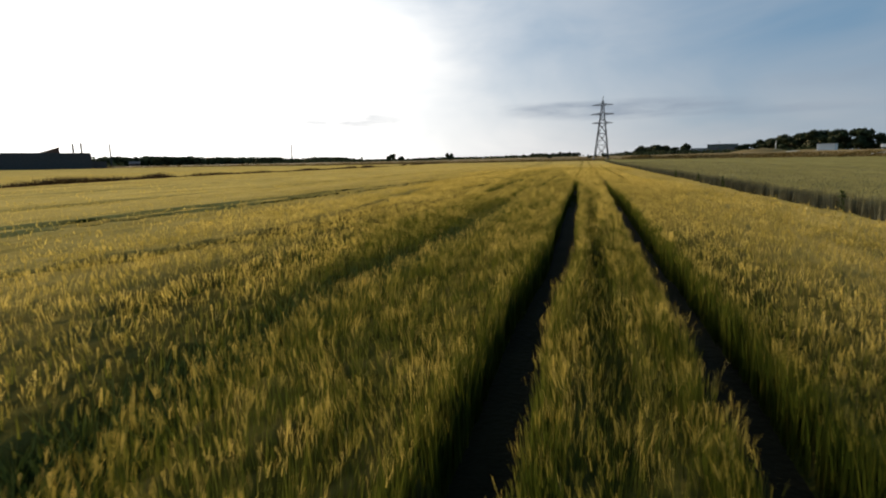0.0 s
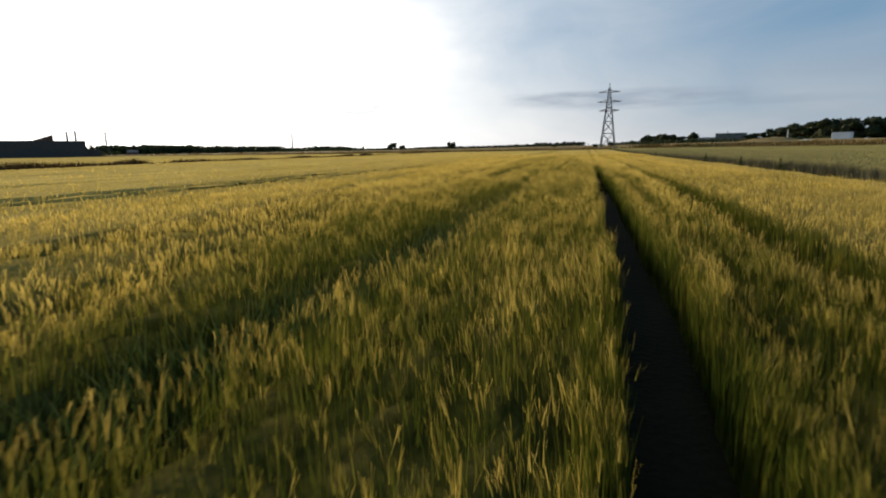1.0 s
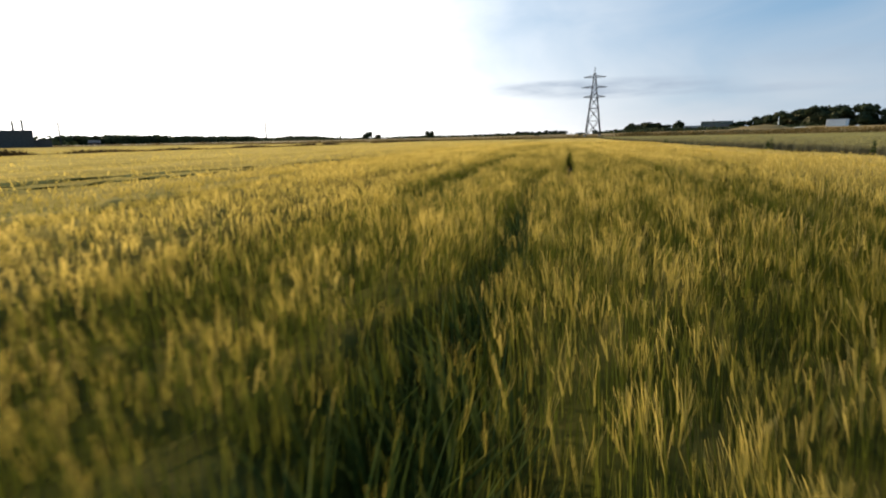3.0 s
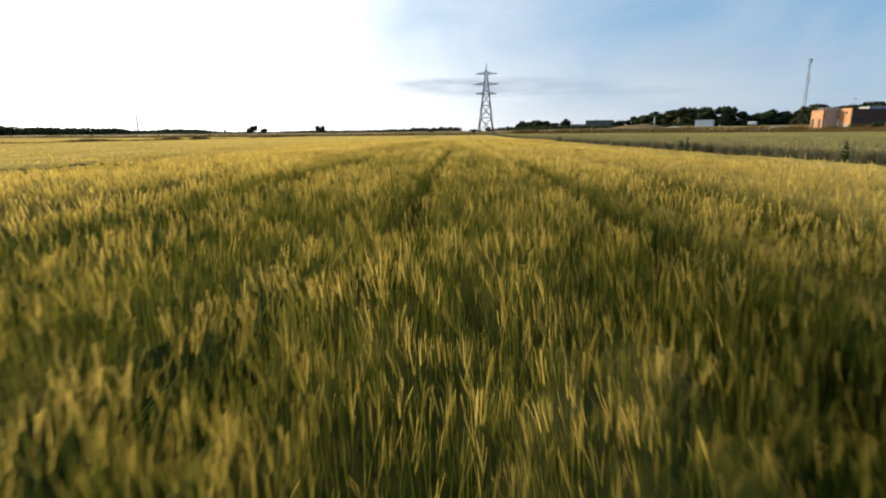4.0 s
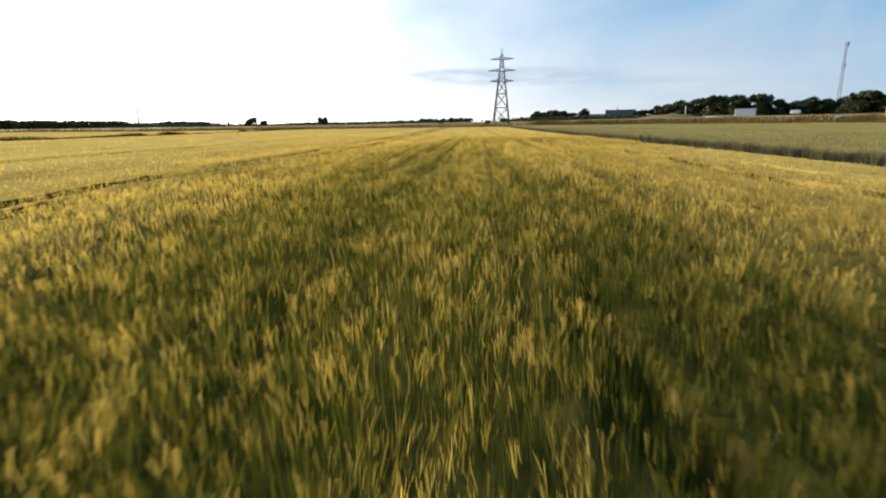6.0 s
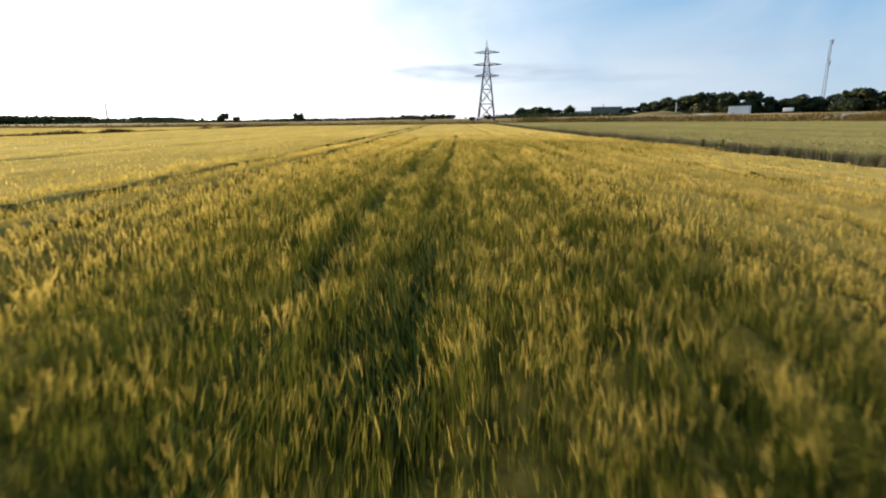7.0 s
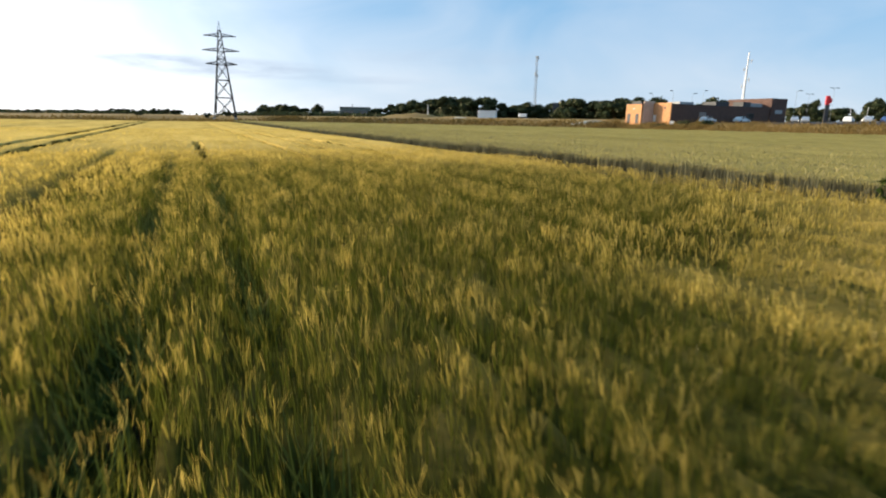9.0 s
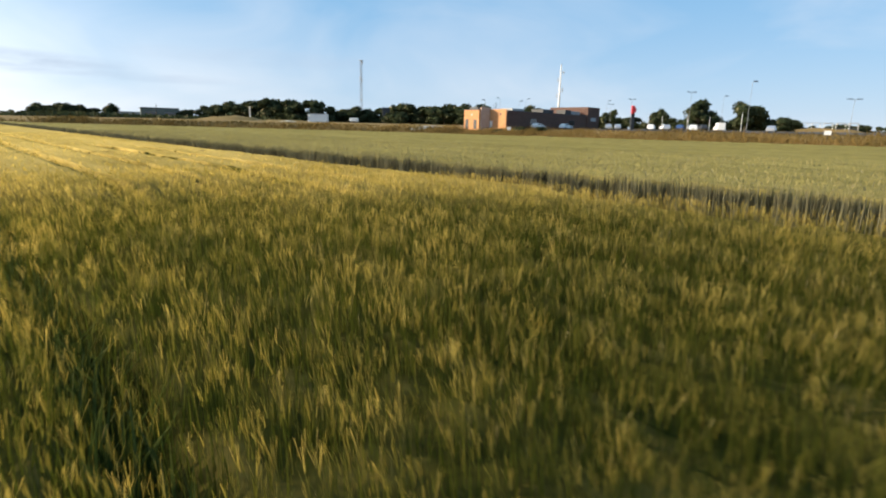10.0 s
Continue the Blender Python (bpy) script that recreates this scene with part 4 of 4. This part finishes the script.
# ---- masts, poles and lamps ----
def lattice_mast():
    x, y = 261.4, 467.7
    z = float(land(x, y))
    root = thing("radio_mast", (x, y, z), "slender grey lattice radio mast", "mast", turn=15)
    h, w0, w1 = 51.0, 1.4, 0.75
    legs = [(math.cos(a), math.sin(a)) for a in (0.5, 0.5 + 2 * math.pi / 3, 0.5 + 4 * math.pi / 3)]
    n = 20

    def at(i, k):
        r = w0 + (w1 - w0) * i / n
        return (legs[k][0] * r, legs[k][1] * r, h * i / n)

    for k in range(3):
        part("leg", bar(at(0, k), at(n, k), 0.16, 0.12), M_MAST, root)
        b = bmesh.new()
        for i in range(n):
            add_bar(b, at(i, k), at(i + 1, (k + 1) % 3), 0.07)
            add_bar(b, at(i, k), at(i, (k + 1) % 3), 0.06)
        part("bracing", b, M_MAST, root)
    for zc, s in ((35.0, 1), (36.5, -1), (48.5, 1)):
        part("antenna", box(s * 1.3 - 0.3, s * 1.3 + 0.3, -0.4, 0.4, zc, zc + 2.4, 0.05), M_GREYPANEL, root)
    part("head_frame", box(-1.3, 1.3, -1.3, 1.3, h, h + 0.4, 0.05), M_MAST, root)


lattice_mast()


def white_monopole():
    x, y = 174.6, 217.2
    z = float(land(x, y))
    root = thing("telecom_pole", (x, y, z), "tall white tapering telecom pole with small side arms", "mast")
    part("pole", bar((0, 0, -0.3), (0, 0, 23.4), 0.55, 0.20, 14), M_WHITE, root)
    for zc, s, l in ((20.5, 1, 1.9), (17.4, -1, 1.5), (14.2, 1, 1.7), (11.8, -1, 1.6)):
        a = part("side_arm", bar((0, 0, zc), (s * l, 0, zc + 0.15), 0.06), M_STEEL, root)
        part("antenna", box(s * l - 0.12, s * l + 0.12, -0.12, 0.12, zc - 0.5, zc + 0.8, 0.03), M_GREYPANEL, a)


white_monopole()


def lamp_proto(h, arms, tone):
    root = thing("street_lamp", (0, 0, -80), "tall grey car park lamp with flat lantern heads", "street lamp", "car park lamps")
    part("pole", bar((0, 0, -0.2), (0, 0, h), 0.042, 0.03, 8), tone, root)
    for s in arms:
        a = part("arm", bar((0, 0, h - 0.05), (s * 0.9, 0, h + 0.08), 0.04), tone, root)
        part("lantern", box(s * 0.8 - 0.45, s * 0.8 + 0.45, -0.24, 0.24, h + 0.02, h + 0.22, 0.05), M_DARK, a)
    return root


LAMP_1, LAMP_2 = lamp_proto(10.0, (1,), M_MAST), lamp_proto(10.0, (-1, 1), M_MAST)


def stand(proto, x, y, tall=1.0, turn=0.0, dz=0.0):
    ob = copy_thing(proto, Matrix.Identity(4))
    ob.matrix_basis = pose(x, y, float(land(x, y)) + dz, 0, 0, turn) @ Matrix.Diagonal((1, 1, tall, 1))
    return ob


for proto, x, y, tall, turn in ((LAMP_1, 130.8, 137.0, 1.10, -30), (LAMP_1, 166.9, 155.2, 0.98, -40), (LAMP_2, 125.2, 117.2, 0.66, -60),
                                (LAMP_2, 154.6, 159.6, 1.04, -50), (LAMP_1, 144.7, 179.9, 0.82, -50), (LAMP_2, 174.7, 187.5, 1.0, -40),
                                (LAMP_1, 155.4, 217.9, 0.98, -40), (LAMP_1, 150.4, 226.0, 1.0, 140), (LAMP_1, 135.0, 205.0, 0.8, -30),
                                (LAMP_1, 118.0, 204.0, 0.78, 150), (LAMP_2, 192, 205, 0.95, -30)):
    stand(proto, x, y, tall, turn)
for proto in (LAMP_1, LAMP_2):
    for o in list(proto.children_recursive) + [proto]:
        bpy.data.objects.remove(o)


def post(name, x, y, h, r, material, label, category):
    root = thing(name, (x, y, float(land(x, y))), label, category)
    part("shaft", bar((0, 0, -0.3), (0, 0, h), r, r * 0.8, 8), material, root)
    part("cap", bar((0, 0, h), (0, 0, h + 0.06), r * 1.1, r * 0.6, 8), material, root)
    return root


post("flue_post", 91, 416.5, 8.0, 0.22, M_DARK, "dark slim flue beside the warehouse", "post")
post("white_post", 92, 304.4, 5.2, 0.22, M_WHITE, "stout white post on a grassy mound", "post")
for x, y, h in ((150, 158, 4.2), (152, 166, 3.8), (156, 172, 3.8), (143, 142, 4.4), (147, 151, 3.6)):
    post("flag_pole", x, y, h, 0.06, M_WHITE, "plain white pole beside the car park", "pole")
post("mast", -351.4, 608.4, 23.0, 0.75, M_STEEL, "thin distant mast above the wood", "mast")
post("mast", -302.2, 294.4, 14.5, 0.45, M_STEEL, "thin pole beside the houses", "mast")


def red_sign():
    root = thing("sign_pillar", (140.0, 169.0, float(land(140, 169))), "tall red sign box on a dark pillar", "sign", turn=-45)
    part("pillar", box(-0.45, 0.45, -0.25, 0.25, -0.3, 4.4, 0.03), M_DARK, root)
    head = part("sign_box", box(-0.6, 0.4, -0.3, 0.3, 4.4, 6.6, 0.15), M_RED, root, "red sign box")
    part("sign_lobe", box(0.403, 0.75, -0.25, 0.25, 4.8, 6.0, 0.1), M_RED, head)


red_sign()


# ---- things on the rough land ----
def container():
    root = thing("site_cabin", (100.3, 267.5, float(land(100, 267)) + 0.1), "pale grey-white windowless site cabin", "cabin", turn=-40)
    part("shell", box(-3.4, 3.4, -1.3, 1.3, -0.3, 2.6, 0.06), M_WHITE, root)
    part("roof_edge", box(-3.5, 3.5, -1.4, 1.4, 2.603, 2.72, 0.03), M_GREYPANEL, root)
    for i in range(7):
        x = -3.0 + i
        part("rib", box(x - 0.05, x + 0.05, -1.35, -1.303, -0.2, 2.5), M_WHITE, root)


container()


def trailer():
    root = thing("trailer", (133.5, 293.4, float(land(133.5, 293.4)) + 0.42), "small white covered trailer", "trailer", turn=-45)
    part("cover", box(-1.8, 1.8, -0.85, 0.85, 0.5, 2.0, 0.2), M_WHITE, root)
    part("chassis", box(-1.8, 2.8, -0.8, 0.8, 0.3, 0.497), M_DARK, root)
    for s in (-1, 1):
        w = part("wheel", bar((0, s * 0.95, 0.0), (0, s * 1.15, 0.0), 0.42, None, 14), M_TYRE, root)
        part("rim", bar((0, s * 1.153, 0.0), (0, s * 1.17, 0.0), 0.22, None, 10), M_STEEL, w)


trailer()


def mound(name, x, y, rx, ry, h, material, label):
    xs, ys = np.linspace(x - rx, x + rx, 40), np.linspace(y - ry, y + ry, 30)

    def height(a, b):
        q = np.clip(1 - ((a - x) / rx) ** 2 - ((b - y) / ry) ** 2, 0, 1)
        return land(a, b) - 0.15 + h * q * (0.75 + 0.5 * vnoise(a / 3, b / 3, 71))

    return tagged(grid_sheet(name, xs, ys, height, material), label, "mound", kind="structure")


mound("grass_mound", 86, 306, 15, 10, 1.75, M_LAND, "low mound of rough dry grass")
mound("gravel_heap", 86.0, 262.5, 3.6, 2.0, 0.45, M_GRAVEL, "flat heap of pale gravel")
mound("gravel_track", 95.0, 202.0, 7, 1.4, 0.6, M_GRAVEL, "pale gravel track beside the building")
mound("earth_bank", 264, 152, 14, 32, 2.4, M_LAND, "grassy embankment under the canopy frames")
mound("earth_bank", 113, 312, 17, 10, 1.1, M_LAND, "low bank of dry earth")


# ---- the car park ----
def sheet(name, x0, x1, y0, y1, dz, material, label, category):
    ob = grid_sheet(name, np.linspace(x0, x1, 30), np.linspace(y0, y1, 30), lambda a, b: land(a, b) + dz + 0.13, material)
    return tagged(ob, label, category, kind="structure")


sheet("car_park", 107, 165, 100, 181, 0.0, M_ASPHALT, "dark asphalt car park", "car park")


def car_proto(paint, van=False):
    root = thing("van" if van else "car", (0, 0, -90), "white panel van parked beside the field" if van else "parked car", "van" if van else "car", "parked vehicles")
    half = 0.88
    side = ([(-2.4, 0.35), (2.35, 0.35), (2.4, 0.95), (1.55, 1.15), (1.05, 1.95), (-2.35, 2.0), (-2.4, 0.9)] if van else
            [(-2.1, 0.32), (2.1, 0.32), (2.15, 0.72), (1.15, 0.92), (0.45, 1.42), (-1.25, 1.46), (-2.0, 1.0), (-2.12, 0.7)])
    b = bmesh.new()
    rows = []
    for yy, k in ((-half, 0.93), (-half * 0.9, 1.0), (half * 0.9, 1.0), (half, 0.93)):
        rows.append([b.verts.new((x * (0.97 if k < 1 else 1), yy * (1.0 if z < 1.0 else 0.86), z * k if z > 0.9 else z)) for x, z in side])
    m = len(side)
    for a, c in zip(rows, rows[1:]):
        for i in range(m):
            b.faces.new((a[i], a[(i + 1) % m], c[(i + 1) % m], c[i]))
    b.faces.new(rows[0][::-1]), b.faces.new(rows[-1])
    bmesh.ops.recalc_face_normals(b, faces=b.faces)
    part("body", b, paint, root)
    z0, z1 = (1.2, 1.75) if van else (0.98, 1.34)
    x0, x1 = (0.35, 1.1) if van else (-1.2, 0.6)
    for s in (-1, 1):
        part("side_window", box(x0, x1, s * 0.80 - 0.02, s * 0.80 + 0.035, z0, z1, 0.01), M_GLASS, root)
        part("headlight", box(2.06 if not van else 2.3, 2.2 if not van else 2.43, s * 0.62 - 0.16, s * 0.62 + 0.16, 0.62, 0.76, 0.02), M_WHITE, root)
    part("windscreen", bar((0.83 if not van else 1.32, 0, 1.19 if not van else 1.58), (0.86 if not van else 1.35, 0, 1.21 if not van else 1.6), 0.62, None, 4), M_GLASS, root)
    for x in (-1.35, 1.35):
        for s in (-1, 1):
            w = part("wheel", bar((x, s * 0.70, 0.32), (x, s * 0.90, 0.32), 0.33, None, 14), M_TYRE, root)
            part("rim", bar((x, s * 0.903, 0.32), (x, s * 0.915, 0.32), 0.19, None, 10), M_STEEL, w)
    return root


CARS = {"white": car_proto(M_WHITE), "silver": car_proto(M_SILVER), "blue": car_proto(M_BLUECAR), "dark": car_proto(M_DARK), "van": car_proto(M_WHITE, True)}
for kind, x, y, turn in (("silver", 134.5, 150.5, 15), ("silver", 136.5, 157.5, 20), ("white", 131.5, 149.0, 25), ("blue", 139.0, 155.0, 10),
                         ("white", 137.0, 162.0, 20), ("van", 133.0, 143.5, 30), ("silver", 131.0, 132.0, 10), ("silver", 134.5, 173.0, 30), ("silver", 133.0, 169.5, 30),
                         ("white", 112.0, 180.2, 0), ("white", 124.5, 180.2, 0), ("white", 147.0, 163.0, 40), ("dark", 145.0, 152.0, 40)):
    ob = stand(CARS[kind], x, y, 1.0, turn, 0.14)
    tagged(ob, {"van": "white panel van parked beside the field", "white": "white hatchback in the car park", "silver": "silver hatchback in the car park",
                "blue": "dark blue hatchback in the car park", "dark": "dark grey hatchback in the car park"}[kind])
for proto in CARS.values():
    for o in list(proto.children_recursive) + [proto]:
        bpy.data.objects.remove(o)


# pale steel frames of a covered walkway
def canopy_frame(x, y, turn, up):
    root = thing("steel_canopy", (x, y, float(land(x, y)) + up), "pale steel canopy frame beyond the car park", "canopy", "canopy frames", turn=turn)
    for s in (-1, 1):
        part("post", box(s * 1.5 - 0.09, s * 1.5 + 0.09, -0.1, 0.1, -1.6, 2.7), M_WHITE, root)
        part("brace", bar((s * 1.5, 0, 2.0), (s * 0.8, 0, 2.7), 0.05), M_WHITE, root)
    part("beam", box(-1.75, 1.75, -0.15, 0.15, 2.703, 2.85, 0.02), M_WHITE, root)
    part("roof", box(-1.75, 1.75, -1.2, 1.2, 2.853, 2.93, 0.02), M_PALEROOF, root)
    part("back_wall", box(-1.75, 1.75, 2.0, 2.2, -1.6, 1.0), M_DARK, root)


for i in range(7):
    canopy_frame(262 + 0.4 * i, 164.0 - 4.1 * i, -78, 1.9)


def field_sign(x, y, turn):
    root = thing("field_sign", (x, y, float(land(x, y))), "small white sign board on a post in the verge", "sign", turn=turn)
    part("post", bar((0, 0, -0.2), (0, 0, 1.3), 0.05, None, 6), M_STEEL, root)
    part("board", box(-0.45, 0.45, -0.05, 0.05, 0.9, 1.55, 0.02), M_WHITE, root)


field_sign(98.5, 115.4, -70)
field_sign(97.5, 178.0, -50)


# ---- dry weed stalks that stand above the crop at the furrow ----
def tall_weed(x, y, h, seed):
    r = np.random.default_rng(seed)
    root = thing("tall_weed", (x, y, float(land(x, y))), "dark withered weed standing at the crop edge", "weed", "weeds at the furrow")
    part("stem", bar((0, 0, 0), (0.03, 0.02, h), 0.012, 0.006, 5), M_BARK, root)
    n = 60
    z = r.uniform(0.35, 1.0, n) * h
    a = r.uniform(0, 2 * np.pi, n)
    rad = r.uniform(0.02, 0.2, n) * (1.15 - z / h)
    pos = np.stack([np.cos(a) * rad, np.sin(a) * rad, z], -1)
    d1, d2 = r.normal(0, 1, (n, 3)) * 0.05, r.normal(0, 1, (n, 3)) * 0.04
    co = np.stack([pos - d1, pos + d2, pos + d1], 1).reshape(-1, 3)
    uv = np.repeat(np.stack([r.random(n), np.full(n, 0.4)], -1), 3, 0)
    lv = raw_mesh("leaves", co, np.arange(n * 3).reshape(-1, 3), uv, M_WEED)
    lv.parent = root


for i, (x, y, h) in enumerate(((9.0, 24.0, 1.25), (9.1, 40.5, 1.2), (9.0, 58.0, 1.3), (9.2, 59.2, 1.15), (8.9, 90.5, 1.2), (9.1, 93.0, 1.1), (9.0, 47.5, 1.2))):
    tall_weed(x, y, h, 200 + i)
